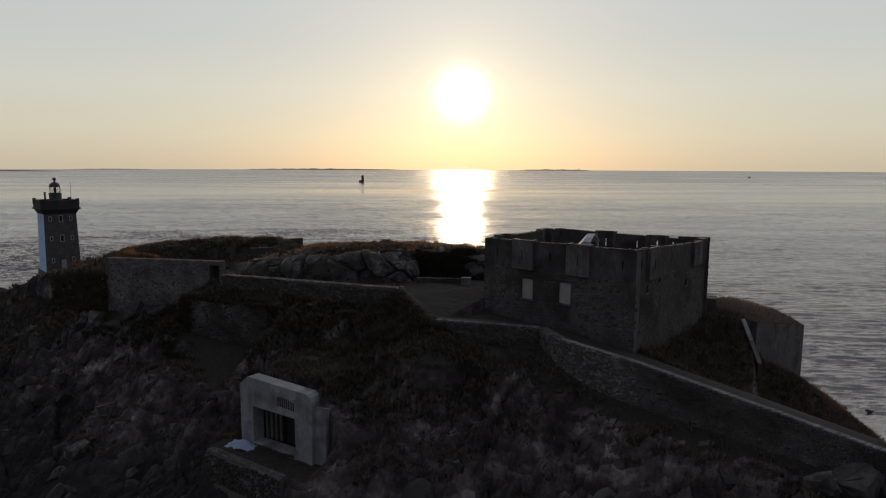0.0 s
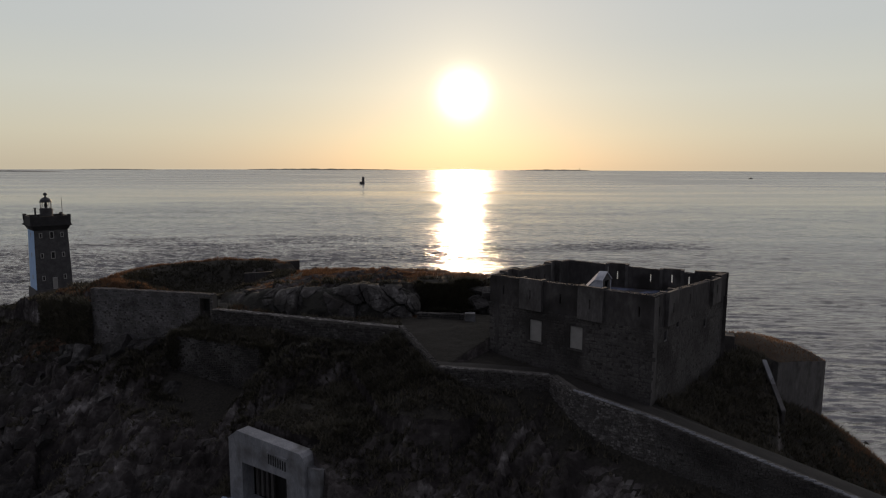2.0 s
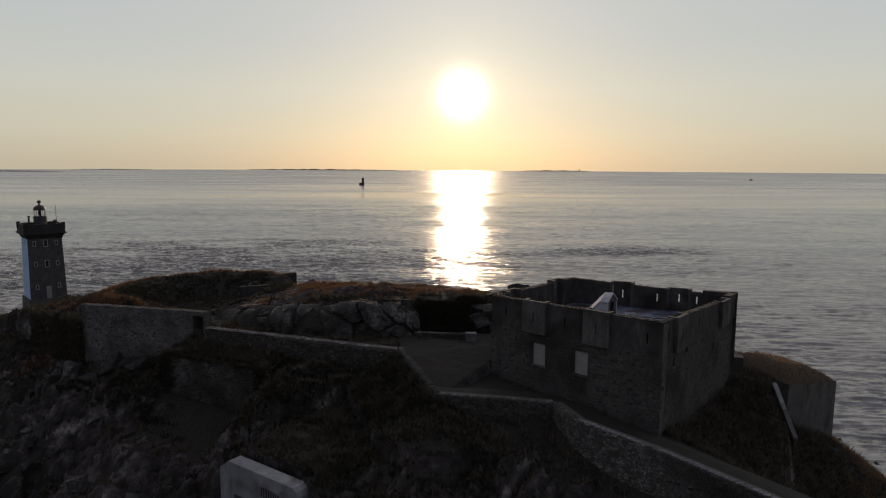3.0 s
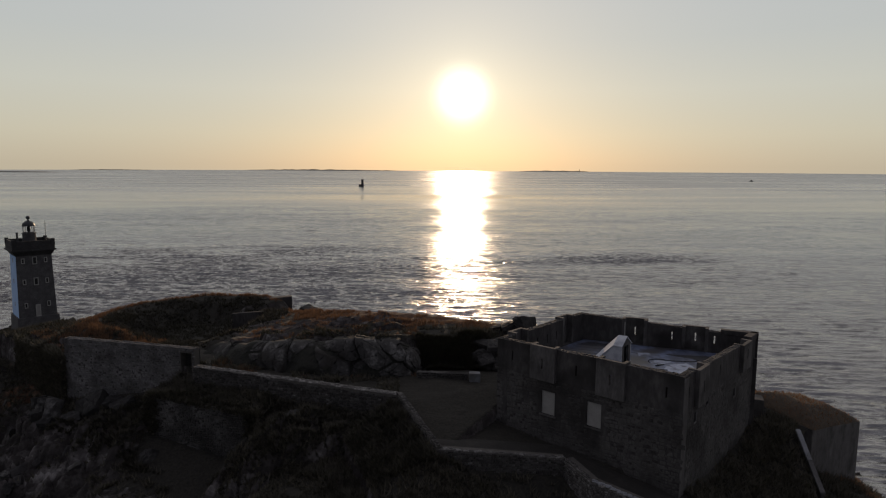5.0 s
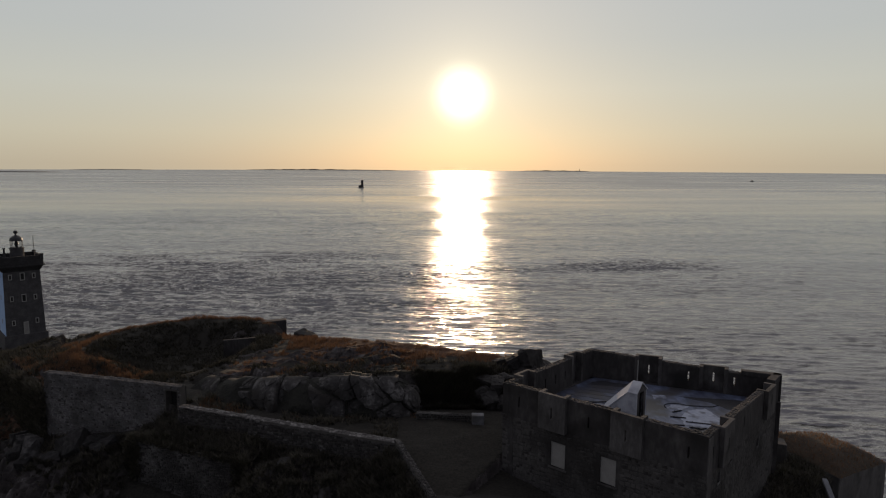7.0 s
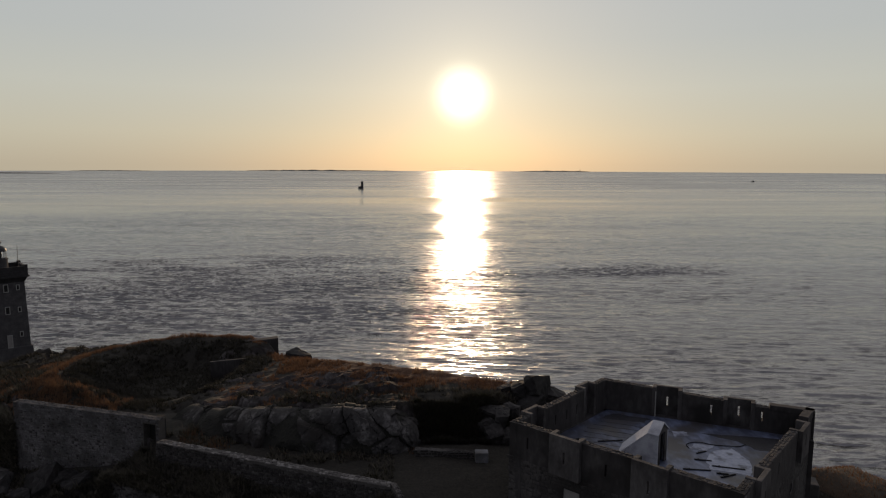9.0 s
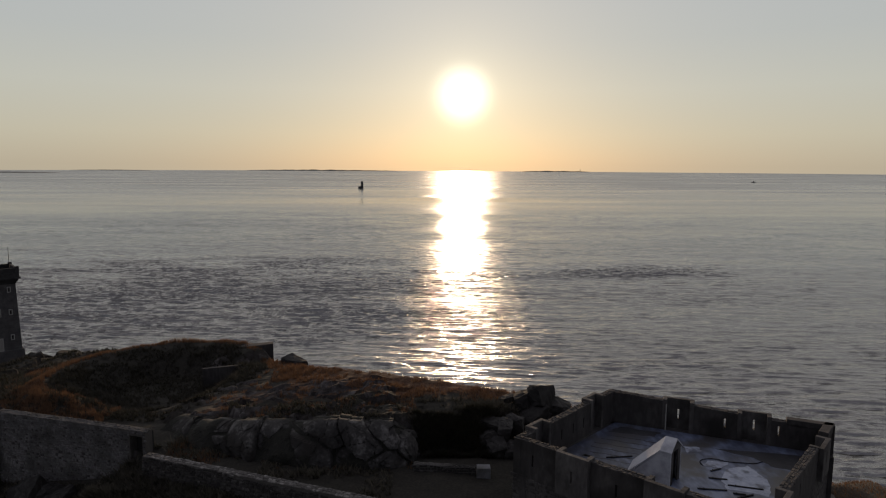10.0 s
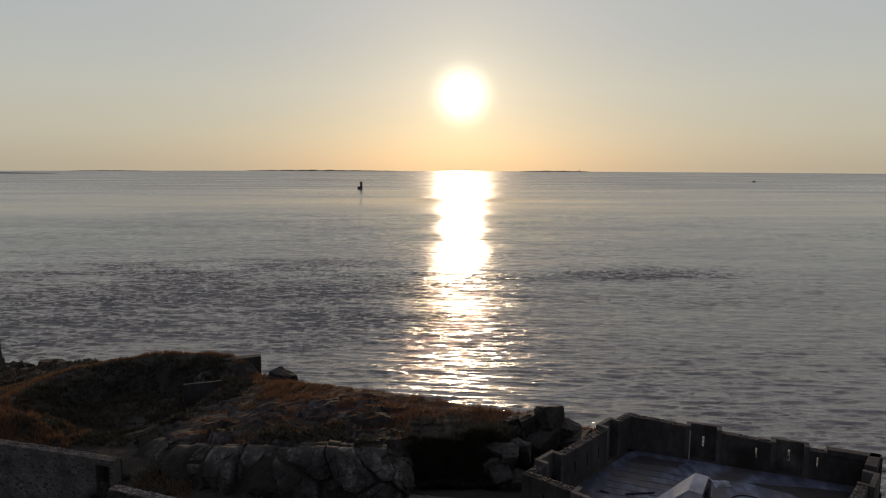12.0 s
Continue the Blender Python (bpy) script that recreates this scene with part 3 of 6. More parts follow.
def ground_height(x, y):
    d, top, foot = edge_distance(x, y)
    # inside: the terrace
    brink = x - np.interp(y, [38, 45, 53.5, 61.7, 68.3, 75], [19, 23, 26.9, 31.0, 33.1, 34.2])
    seaward = np.interp(brink, [-4, 0, 0.5, 2, 9, 13, 16.5, 20, 26], [16.5, 16.2, 13.6, 11.6, 7.4, 4.6, 1.9, -0.3, -5])
    # the brink falls towards the land, and the bank before the fort with it
    seaward -= np.interp(y, [40, 50, 56, 61.5, 66, 68.5], [4.5, 4.2, 3.7, 2.7, 1.0, 0]) * sstep(-13, -1, brink) * (1 - 0.5 * sstep(2, 12, brink))
    seaward = np.where(x < 8, top, seaward)
    inside = top + (seaward - top) * sstep(2.5, 8, -d) * np.where(x < 8, 1, sstep(14, 20, x))
    wild, split = cells(x * 0.2 + 0.3 * fbm(x * 0.3, y * 0.3, 33), y * 0.2, 35)
    inside += sstep(-46, -56, x) * (1.6 * wild - 0.5 * (1 - sstep(0, 0.15, split)))
    inside += 0.25 * fbm(x * 0.15, y * 0.15, 3) * sstep(1, 5, -d)
    # grassed rock knoll with a steep face
    face = np.interp(x, [-32, -27, -22, -16, -9, -4.5, -2.9, -1.8, 3, 7, 12], [92, 84, 79.8, 77.2, 76.2, 75.7, 75.9, 76.7, 76.7, 79.0, 82]) + 0.6 * fbm(x * 0.35, y * 0.2, 11)
    into = y - face
    lip = np.interp(x, [-28, -22, -16, -10, -4, 0, 6, 12], [19.3, 20.6, 21.7, 22.3, 22.2, 22.0, 21.5, 20.0])
    crest = np.interp(x, [-26, -19, -13, -6, 1, 8, 14, 25, 32], [20.0, 20.6, 21.5, 22.3, 22.55, 21.8, 20.6, 17.0, 13])
    ridge_y = np.interp(x, [-24, -19, -13, -6, 1, 8, 20], [99, 97, 93.8, 89.3, 86, 84.5, 82])
    steepness = np.interp(x, [-3, 0], [1.9, 3.2])
    knoll = 19.2 + (lip - 19.2) * np.clip(into / steepness, 0, 1) ** 0.55
    knoll = knoll + (crest - lip) * np.clip((into - 1.5) / np.maximum(ridge_y - face - 1.5, 2), 0, 1)
    knoll = knoll - 0.45 * np.maximum(0, y - ridge_y) - 0.03 * np.maximum(0, y - ridge_y) ** 2
    blocks, crack = cells(x * 0.30 + 0.3 * fbm(x * 0.5, y * 0.5, 21), y * 0.4, 5)
    ledge, crack1 = cells(x * 0.5 + 0.4 * fbm(x * 0.4, y * 0.4, 23), y * 0.9, 6)
    rocky = sstep(-0.5, 0.6, into) * (1 - sstep(1.5, 5.0, into)) * (x > -27) * (x < -1.5)
    knoll = knoll + rocky * (0.75 * blocks - 0.5 * (1 - sstep(0, 0.16, crack)))
    ledges = sstep(1.5, 3, into) * (1 - sstep(10, 16, into)) * (x < -3) * sstep(-0.35, 0.1, fbm(x * 0.12, y * 0.12, 27))
    knoll = knoll + ledges * (0.8 * ledge - 0.3 * (1 - sstep(0, 0.15, crack1))) + 0.12 * fbm(x * 0.5, y * 0.5, 29) * sstep(1, 4, into)
    inside = np.where((into > -0.3) & (x > -31) & (x < 32), np.maximum(inside, knoll), inside)
    # the ring bank of the gun pit
    rx, ry = x + 32, y - 95
    r, a = np.hypot(rx, ry), np.degrees(np.arctan2(ry, rx))
    mask = sstep(42, 50, a) + sstep(-140, -165, a) * (a < 0)
    mask = np.where((a > 50) | (a < -165), 1.0, mask)
    bank = 18.2 + 2.5 * np.exp(-((r - 12.3) / np.where(r < 12.3, 5.0, 3.0)) ** 2) + 0.35 * fbm(x * 0.2, y * 0.2, 17)
    inside = np.where(r < 24, inside + mask * np.maximum(0, bank - inside) * (1 - sstep(19, 24, r)), inside)
    # turf heaped against the broken wall
    along_wall = np.clip((y - 102.6) / 4.6, 0, 1)
    off = np.hypot(x - (-27.6 + 1.7 * along_wall), y - (102.6 + 4.6 * along_wall))
    inside = np.where(off < 7, np.maximum(inside, 20.3 - 0.85 * np.maximum(0, off - 0.4) + 0.2 * fbm(x * 0.6, y * 0.6, 19)), inside)
    # a grassy hump behind the high wall
    inside = np.where(d < -1.2, inside + 1.7 * np.exp(-((x + 41) / 5.0) ** 2 - ((y - 87.5) / 2.4) ** 2) + 0.4 * np.exp(-((x + 34) / 3.0) ** 2 - ((y - 85.0) / 1.8) ** 2), inside)
    pit = (r < 9) * (1 - sstep(5, 9, r))
    inside = inside - pit * np.maximum(0, inside - 17.9)
    # seaward shores
    north = np.interp(x, [-112, -92, -70, -45, -27, -22, -10, 0, 8, 20, 30, 48, 60], [160, 158, 148, 117, 109, 104, 97, 92, 89.5, 86, 85, 86, 88]) + 3 * fbm(x * 0.1, y * 0.1, 31)
    inside = np.minimum(inside, inside - np.maximum(0, y - north) * 0.75)
    # outside: the rocky landward slope
    blocks2, crack2 = cells(x * 0.22 + 0.35 * fbm(x * 0.3, y * 0.3, 41), y * 0.26 + 0.2 * x * 0.22, 9)
    small, crack3 = cells(x * 0.75 + 0.3 * fbm(x, y, 45), y * 0.8, 13)
    slope = np.interp(x, [-110, -60, -35, -20, -8, 4, 14, 30, 60], [0.35, 0.5, 0.80, 0.86, 0.72, 0.74, 0.78, 0.6, 0.4])
    craggy = sstep(0.3, 4, d) * (0.35 + 0.65 * sstep(-0.25, 0.25, fbm(x * 0.06, y * 0.06, 51)))
    outside = foot - slope * d + 1.1 * fbm(x * 0.09, y * 0.09, 61) * sstep(0, 8, d)
    du, dv = x * 0.82 + y * 0.57, y * 0.82 - x * 0.57
    strata = 1 - np.abs(fbm(du * 0.10, dv * 0.33, 91, 4, 0.55)) * 2.2
    jag = 1 - np.abs(fbm(du * 0.5, dv * 1.1, 95, 3)) * 2.2
    # tilted beds: long backs that end in broken edges
    beds = 0
    for step, rise, seed in ((0.30, 1.5, 97), (0.85, 0.6, 103), (2.1, 0.22, 107)):
        run = dv * step + 1.3 * fbm(du * 0.11, dv * 0.16, seed) + 0.35 * fbm(du * 0.6, dv * 0.5, seed + 2)
        saw = run - np.floor(run)
        beds = beds + rise * (0.4 + 0.6 * vnoise(du * 0.14, np.floor(run), seed + 4)) * (saw - sstep(0.86, 1.0, saw) - 0.43)
    outside += craggy * (1.7 * strata + 0.35 * jag + 0.8 * beds)
    outside += craggy * (1.1 * blocks2 - 0.6 * (1 - sstep(0, 0.16, crack2)) + 0.45 * small - 0.25 * (1 - sstep(0, 0.2, crack3)))
    outside += 2.6 * np.exp(-(((x + 13.5) / 4.5) ** 2 + ((y - 64.8) / 3.0) ** 2))
    # the battered buttress holds back a bank under the terrace
    bu, bv = (x + 28.4) * 0.939 - (y - 72.4) * 0.344, -(x + 28.4) * 0.344 - (y - 72.4) * 0.939
    near = sstep(-1.2, 0.2, bu) * (1 - sstep(11.0, 13.5, bu))
    held = 17.75 + 0.1 * fbm(x, y, 85) - 0.2 * bv
    outside = np.where((bv < -0.4) & (bv > -6), outside + near * (bu > 0) * (held - outside), outside)
    low = 13.9 - 0.12 * bu + 3.0 * sstep(8.8, 11.6, bu) - 0.55 * np.maximum(0, bv - 0.6)
    outside = np.where(bv >= -0.4, outside + near * np.minimum(0, low - outside) * (1 - sstep(4, 8, bv)), outside)
    bank_u = np.clip(((x + 3.9) * 3.55 - (y - 67) * 8.1) / 78.2, 0, 1)
    bank_d = np.hypot(x + 3.9 - 3.55 * bank_u, y - 67 + 8.1 * bank_u)
    bank = 19.75 - 1.2 * bank_u - 0.55 * bank_d
    outside = np.where((bank_d < 5) & (bank_u > 0), np.maximum(outside, bank), outside)
    # earth banked behind and over the gun casemate
    cx, cy = x + 17.35, y - 56.1
    u, v = cx * math.cos(radians(33.4)) - cy * math.sin(radians(33.4)), cx * math.sin(radians(33.4)) + cy * math.cos(radians(33.4))
    shelf = 14.1 + 0.10 * v + 0.25 * fbm(x * 0.3, y * 0.3, 81)
    front = np.where((u > 0.3) & (u < 8.5), 2.3, 0.9)
    over = sstep(-1.5, 0.8, u) * (1 - sstep(8.2, 12, u)) * (v > front) * (1 - sstep(14, 18, v))
    outside = np.where(v > front, outside + over * np.maximum(0, shelf - outside), outside)
    mouth = (v <= front) * sstep(-3.0, -1.5, u) * (1 - sstep(9.5, 11, u)) * sstep(-3.4, -2.6, v)
    outside = outside + mouth * (8.15 + 0.12 * fbm(x * 1.2, y * 1.2, 83) - outside)
    z = np.where(d > -0.3, outside, inside)
    z += 0.10 * fbm(x * 1.1, y * 1.1, 71)
    return np.maximum(z, -4)


def build_ground():
    step = 0.26
    xs, ys = np.arange(-125, 78, step), np.arange(26, 168, step)
    gx, gy = np.meshgrid(xs, ys)
    z = ground_height(gx, gy)
    nx, ny = len(xs), len(ys)
    co = np.stack([gx, gy, z], -1).reshape(-1, 3).astype(np.float32)
    i = (np.arange(ny - 1)[:, None] * nx + np.arange(nx - 1)[None, :]).ravel()
    quads = np.stack([i, i + 1, i + 1 + nx, i + nx], -1)
    keep = co[quads][:, :, 2].max(1) > -3.0
    quads = quads[keep]
    me = bpy.data.meshes.new("ground")
    me.vertices.add(len(co))
    me.vertices.foreach_set("co", co.ravel())
    me.loops.add(quads.size)
    me.loops.foreach_set("vertex_index", quads.ravel().astype(np.int32))
    me.polygons.add(len(quads))
    me.polygons.foreach_set("loop_start", np.arange(0, quads.size, 4, dtype=np.int32))
    me.polygons.foreach_set("use_smooth", ((edge_distance(gx, gy)[0] < -0.6) & ~((gx < -2) & (gy > 76.5))).ravel()[quads[:, 0]])
    me.materials.append(M_GROUND)
    me.update(calc_edges=True)
    me.validate()
    return tagged(new("ground", me), "rocky islet with dry grass and heath on dark crags", "ground", kind="structure")


build_ground()


def build_sea():
    """One flat disc to the horizon; the sector before the islet is finely cut and carries real waves."""
    s = Shape()
    near, far, half, cols, rows = 92.0, 760.0, radians(38.5), 500, 1450
    th = np.linspace(-half, half, cols + 1)
    rr = near * (far / near) ** np.linspace(0, 1, rows + 1)
    T, R = np.meshgrid(th, rr)
    x, y = R * np.sin(T), R * np.cos(T)
    # two tide races ruffle the water off the islet
    torn = fbm(x / 34 + 3, y / 12, 205, 4)
    race = np.exp(-((x + 95) / 120) ** 2 - ((y - 255) / 90) ** 2) + np.exp(-((x - 92) / 46) ** 2 - ((y - 290) / 17) ** 2)
    race = sstep(0.25, 0.85, race * (0.85 + 0.9 * torn)) + 0.12 * sstep(-0.1, 0.4, fbm(x / 110, y / 40, 207))
    swell = fbm((x + 0.12 * y) / 40, y / 11 + 0.05 * x / 11, 211, 3)
    chop = 1 - np.abs(fbm((x + 0.3 * y) / 7.0 + 0.5 * swell, y / 1.4 + 0.04 * x, 221, 3, 0.5)) * 2
    fine = 1 - np.abs(fbm((x - 0.4 * y) / 3.6, y / 0.75, 231, 2)) * 2
    rank = 1 - np.abs(fbm((x + 0.2 * y) / 15 + 0.6 * swell, y / 2.6 + 0.03 * x, 251, 3, 0.55)) * 2
    fade = sstep(near, near + 10, R) * (1 - sstep(0.75, 1.0, R / far)) * (1 - sstep(0.94, 1.0, np.abs(T) / half))
    # quieter farther out, set to fit the sea's tones in the camera's view
    lively = (0.46 + 0.66 * sstep(350, 150, R)) * (0.75 + 0.5 * fbm(x / 60, y / 22, 241, 3)) * (1 + 0.45 * sstep(0, -90, x))
    z = fade * ((0.4 * swell + 0.44 * rank) * lively + (0.18 * lively + 0.4 * race) * chop + (0.13 * lively + 0.2 * race) * fine)
    # crests lean towards the camera for dark lines: steep fronts, long backs
    co = np.stack([x, y - 0.7 * z, z], -1).reshape(-1, 3)
    i = (np.arange(rows)[:, None] * (cols + 1) + np.arange(cols)[None, :]).ravel()
    quads = np.stack([i, i + cols + 1, i + cols + 2, i + 1], -1)
    s.v, s.f = co.tolist(), quads.tolist()

    def patch(radii, a0, a1, n):
        o = len(s.v)
        for r in radii:
            for k in range(n + 1):
                a = a0 + (a1 - a0) * k / n
                s.v.append((r * math.sin(a), r * math.cos(a), 0.0))
        for j in range(len(radii) - 1):
            for k in range(n):
                p = o + j * (n + 1) + k
                s.f.append((p, p + n + 1, p + n + 2, p + 1))

    patch([far, 1100, 1500, 2400, 4930], -half, half, 64)
    patch([0.5, 40, near], -half, half, 64)
    patch([0.5, 40, near, 300, far, 2400, 4930], half, 2 * math.pi - half, 96)
    single("water", s, M_SEA, "calm evening sea with short ripples", "sea", kind="structure", smooth=True)


build_sea()

# ---------------------------------------------------------------- fort
FL, FC, BR, BL = (4.95, 66.7), (17.25, 55.76), (29.4, 69.9), (14.2, 76.4)
TOPS = {"FL": 25.3, "FC": 25.45, "BR": 24.65, "BL": 25.4}
ROOF = 22.8
SMALL = [(2.35, 2.8, 21.4, 22.1), (5.0, 5.45, 22.0, 22.4), (11.9, 12.4, 20.75, 21.4), (17.3, 17.8, 16.4, 17.1)]


def along(p, q, s):
    d = (Vector(q) - Vector(p)).normalized()
    return Vector(p) + d * s


def build_fort():
    fort = thing("fort", "square dark stone coastal fort with loopholed parapet and roof terrace", "fort")
    sides = [("front", FL, FC, TOPS["FL"], TOPS["FC"], [(3.6, 6.0), (9.7, 12.1)], [(4.62, 5.92, 19.7, 21.7), (8.85, 10.12, 19.78, 21.8)], [1.6, 7.8, 15.2], []),
             ("seaward", FC, BR, TOPS["FC"], TOPS["BR"], [(2.2, 4.4), (13.2, 15.6)], [], [1.1, 8.0, 16.6], SMALL),
             ("rear", BR, BL, TOPS["BR"], TOPS["BL"], [(4.2, 6.6), (9.8, 12.2)], [], [3.7, 7.5], []),
             ("yard", BL, FL, TOPS["BL"], TOPS["FL"], [(2.0, 4.0), (9.6, 11.6)], [], [5.1, 6.6, 8.2], [])]
    for _, p, q, za, zb, boxes, windows, slits, small in sides:
        length = (Vector(q) - Vector(p)).length
        part("wall", walled(p, q, 13.0, ROOF, 1.1, windows + small), M_FORT, fort, "dark weathered rubble masonry wall")
        for s0, s1, z0, z1 in windows:
            a, b = along(p, q, s0), along(p, q, s1)
            part("window_infill", walled(a, b, z0, z1, 0.7, out=-0.12), M_INFILL, fort, "window blocked with pale render")
            part("window_sill", walled(along(p, q, s0 - 0.15), along(p, q, s1 + 0.15), z0 - 0.16, z0, 0.2, out=0.07), M_BOX, fort, "worn granite sill", bevel=0.02)
        for s0, s1, z0, z1 in small:
            nrm = Vector(((Vector(q) - Vector(p)).y, -(Vector(q) - Vector(p)).x)).normalized()
            # pale jamb and sill stand for the light on the reveal
            opening = part("small_window", walled(along(p, q, s1 - 0.02), along(p, q, s1 + 0.14), z0 - 0.12, z1 + 0.1, 0.3, out=0.03), M_PALE, fort, "small opening, the light on its reveal put on as a pale jamb")
            part("sill", walled(along(p, q, s0 - 0.1), along(p, q, s1 - 0.02), z0 - 0.14, z0, 0.3, out=0.05), M_PALE, opening)
            # the backing's near-black colour puts the room's shade behind the opening
            part("backing", walled(along(p, q, s0) - nrm * 0.9, along(p, q, s1) - nrm * 0.9, z0, z1, 0.15), M_DARK, opening, "near-black sheet for the shade inside")
        spans = [0.0, *[v for pair in boxes for v in pair], length]
        for u0, u1 in zip(spans[::2], spans[1::2]):
            gaps = [(s - u0 - 0.07, s - u0 + 0.07, 23.6, 24.45) for s in slits if u0 < s < u1]
            tops = tuple(za + (zb - za) * u / length for u in (u0, u1))
            part("parapet", walled(along(p, q, u0), along(p, q, u1), ROOF, tops, 0.6, gaps), M_FORT, fort)
        for s0, s1 in boxes:
            nrm = Vector(((Vector(q) - Vector(p)).y, -(Vector(q) - Vector(p)).x)).normalized()
            a, b = along(p, q, s0) + nrm * 0.34, along(p, q, s1) + nrm * 0.34
            zt = za + (zb - za) * (s0 + s1) / 2 / length + 0.18
            w = s1 - s0
            bx = walled(a, b, ROOF - 0.2, zt, 0.32, [(w / 2 - 0.07, w / 2 + 0.07, 23.6, 24.45)])
            for u, v in ((s0, s0 + 0.32), (s1 - 0.32, s1)):
                c, e = along(p, q, u), along(p, q, v)
                bx.prism([tuple(c + nrm * 0.02), tuple(e + nrm * 0.02), tuple(e - nrm * 0.6), tuple(c - nrm * 0.6)], ROOF - 0.2, zt)
            part("box_machicolation", bx, M_BOX, fort, "projecting dressed stone box with a loophole", bevel=0.03)
    for p, q in ((along(BR, BL, 0.0), along(BR, BL, 3.2)), (along(BR, FC, 2.4), BR)):
        part("corner_cap", walled(p, q, 24.55, 25.1, 0.6, out=0.06), M_FORT, fort, bevel=0.04)
    part("corner_strip", walled(FC, along(FC, BR, 0.85), 14.0, 25.3, 0.02, out=0.05), M_BOX, fort, "paler dressed stone strip on the corner", bevel=0.02)
    foot = along(BR, BL, 11.9) + Vector((-6.5, -15.2)).normalized() * 0.72
    part("pipe", Shape().lathe([(0.05, ROOF), (0.05, 25.0)], 8, 0, foot.x, foot.y), M_TRIM, fort, "thin pale pipe against the parapet")
    inner = [Vector(c) + (Vector((16.7, 67)) - Vector(c)).normalized() * 1.0 for c in (FL, FC, BR, BL)]
    part("roof", Shape().prism([tuple(c) for c in inner], ROOF - 0.4, ROOF + 0.01), M_SLAB, fort, "stained damp screed terrace, the sky's blue light put into its colour")
    return fort


fort = build_fort()


def build_stair_head():
    """A pitched stair housing whose ridge falls with the stairs; the door is in the tall gable end."""
    h = thing("stair_head", "pale rendered stair housing with a falling pitched roof on the terrace", "stair housing", at=(13.6, 67.1, ROOF), turn=-42)
    knee, length, w, t = 2.2, 2.95, 0.9, 0.1
    eave, ridge = [0.0, 2.3, 2.3], [0.55, 3.0, 3.05]
    stations = [0.0, knee, length]

    def wall(y0, y1):
        prof = [(0, 0), (length, 0), (length, eave[2]), (knee, eave[1]), (0, 0.02)]
        n = len(prof)
        return Shape().add([(x, y0, z) for x, z in prof] + [(x, y1, z) for x, z in prof], [tuple(range(n)), tuple(reversed(range(n, 2 * n)))] + [(k, n + k, n + (k + 1) % n, (k + 1) % n) for k in range(n)])

    part("side_wall", wall(-w, -w + 0.14), M_PLASTER, h)
    part("side_wall", wall(w - 0.14, w), M_PLASTER, h)
    for sg in (-1, 1):
        y = sg * (w + 0.05)
        for k, _ in enumerate(stations[:2]):
            xa, xb = stations[k] - 0.1 * (k == 0), stations[k + 1] + 0.06 * (k == 1)
            low = [(xa, y, eave[k]), (xb, y, eave[k + 1]), (xb, 0, ridge[k + 1]), (xa, 0, ridge[k])]
            part("roof_slope", Shape().add(low + [(a, b, c + t) for a, b, c in low], [(0, 1, 2, 3), (7, 6, 5, 4), (0, 4, 5, 1), (1, 5, 6, 2), (2, 6, 7, 3), (3, 7, 4, 0)]), M_PLASTER, h, "smooth pale roof slope")
    g = Shape()
    e1 = eave[2]
    g.box(length - 0.1, length, -w + 0.14, -0.4, 0, e1).box(length - 0.1, length, 0.4, w - 0.14, 0, e1)
    g.add([(length - 0.1, -w + 0.1, e1), (length - 0.1, w - 0.1, e1), (length - 0.1, 0, ridge[2] - 0.05), (length, -w + 0.1, e1), (length, w - 0.1, e1), (length, 0, ridge[2] - 0.05)], [(2, 1, 0), (3, 4, 5), (0, 1, 4, 3), (1, 2, 5, 4), (2, 0, 3, 5)])
    part("gable", g, M_BOX, h, "gable end, darker than the rest")
    # a near-black panel draws the shade of the open door
    part("doorway", Shape().box(length - 0.5, length - 0.3, -0.6, 0.6, 0, e1), M_DARK, h, "near-black panel for the shade in the open doorway")


build_stair_head()

for x, y, ln, a in ((19.36, 66.9, 0.95, 24), (18.96, 65.6, 1.2, -12), (17.94, 64.1, 1.9, -8), (20.3, 64.4, 2.2, -16), (19.75, 63.2, 1.3, 20), (13.05, 68.9, 2.0, 6), (10.75, 69.1, 0.6, -30), (19.5, 63.5, 0.8, -14)):
    plank = single("timber", Shape().box(-ln / 2, ln / 2, -0.065, 0.065, 0, 0.06).box(-ln * 0.3, -ln * 0.3 + 0.1, -0.1, 0.09, 0.06, 0.09), M_DARK, "dark rotten timber lying on the roof terrace", "timber", "timbers on the terrace", bevel=0.015)
    plank.matrix_world = pose(x, y, ROOF + 0.022, 0, 0, a)


def roof_patch(pts, seed, label, name="pale_film", mat=M_FILM, top=0.02):
    """A thin film or crust with a ragged rim on the terrace screed."""
    rng = random.Random(seed)
    rim = []
    for k, p in enumerate(pts):
        a, b = Vector(p), Vector(pts[(k + 1) % len(pts)])
        for u in (0, 0.25, 0.5, 0.75):
            q = a.lerp(b, u)
            rim.append((q.x + rng.uniform(-0.12, 0.12), q.y + rng.uniform(-0.12, 0.12)))
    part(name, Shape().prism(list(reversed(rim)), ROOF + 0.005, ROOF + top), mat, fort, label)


roof_patch([(22.0, 67.6), (22.3, 66.0), (22.0, 64.4), (21.3, 63.3), (18.95, 64.1), (19.2, 65.8), (20.2, 67.0)], 3, "pale patch on the screed")
roof_patch([(18.6, 70.9), (19.6, 70.6), (19.6, 69.9), (18.3, 69.7)], 4, "pale patch on the screed")
roof_patch([(19.3, 68.3), (20.7, 68.1), (19.9, 67.2), (18.8, 67.6)], 5, "pale patch on the screed")

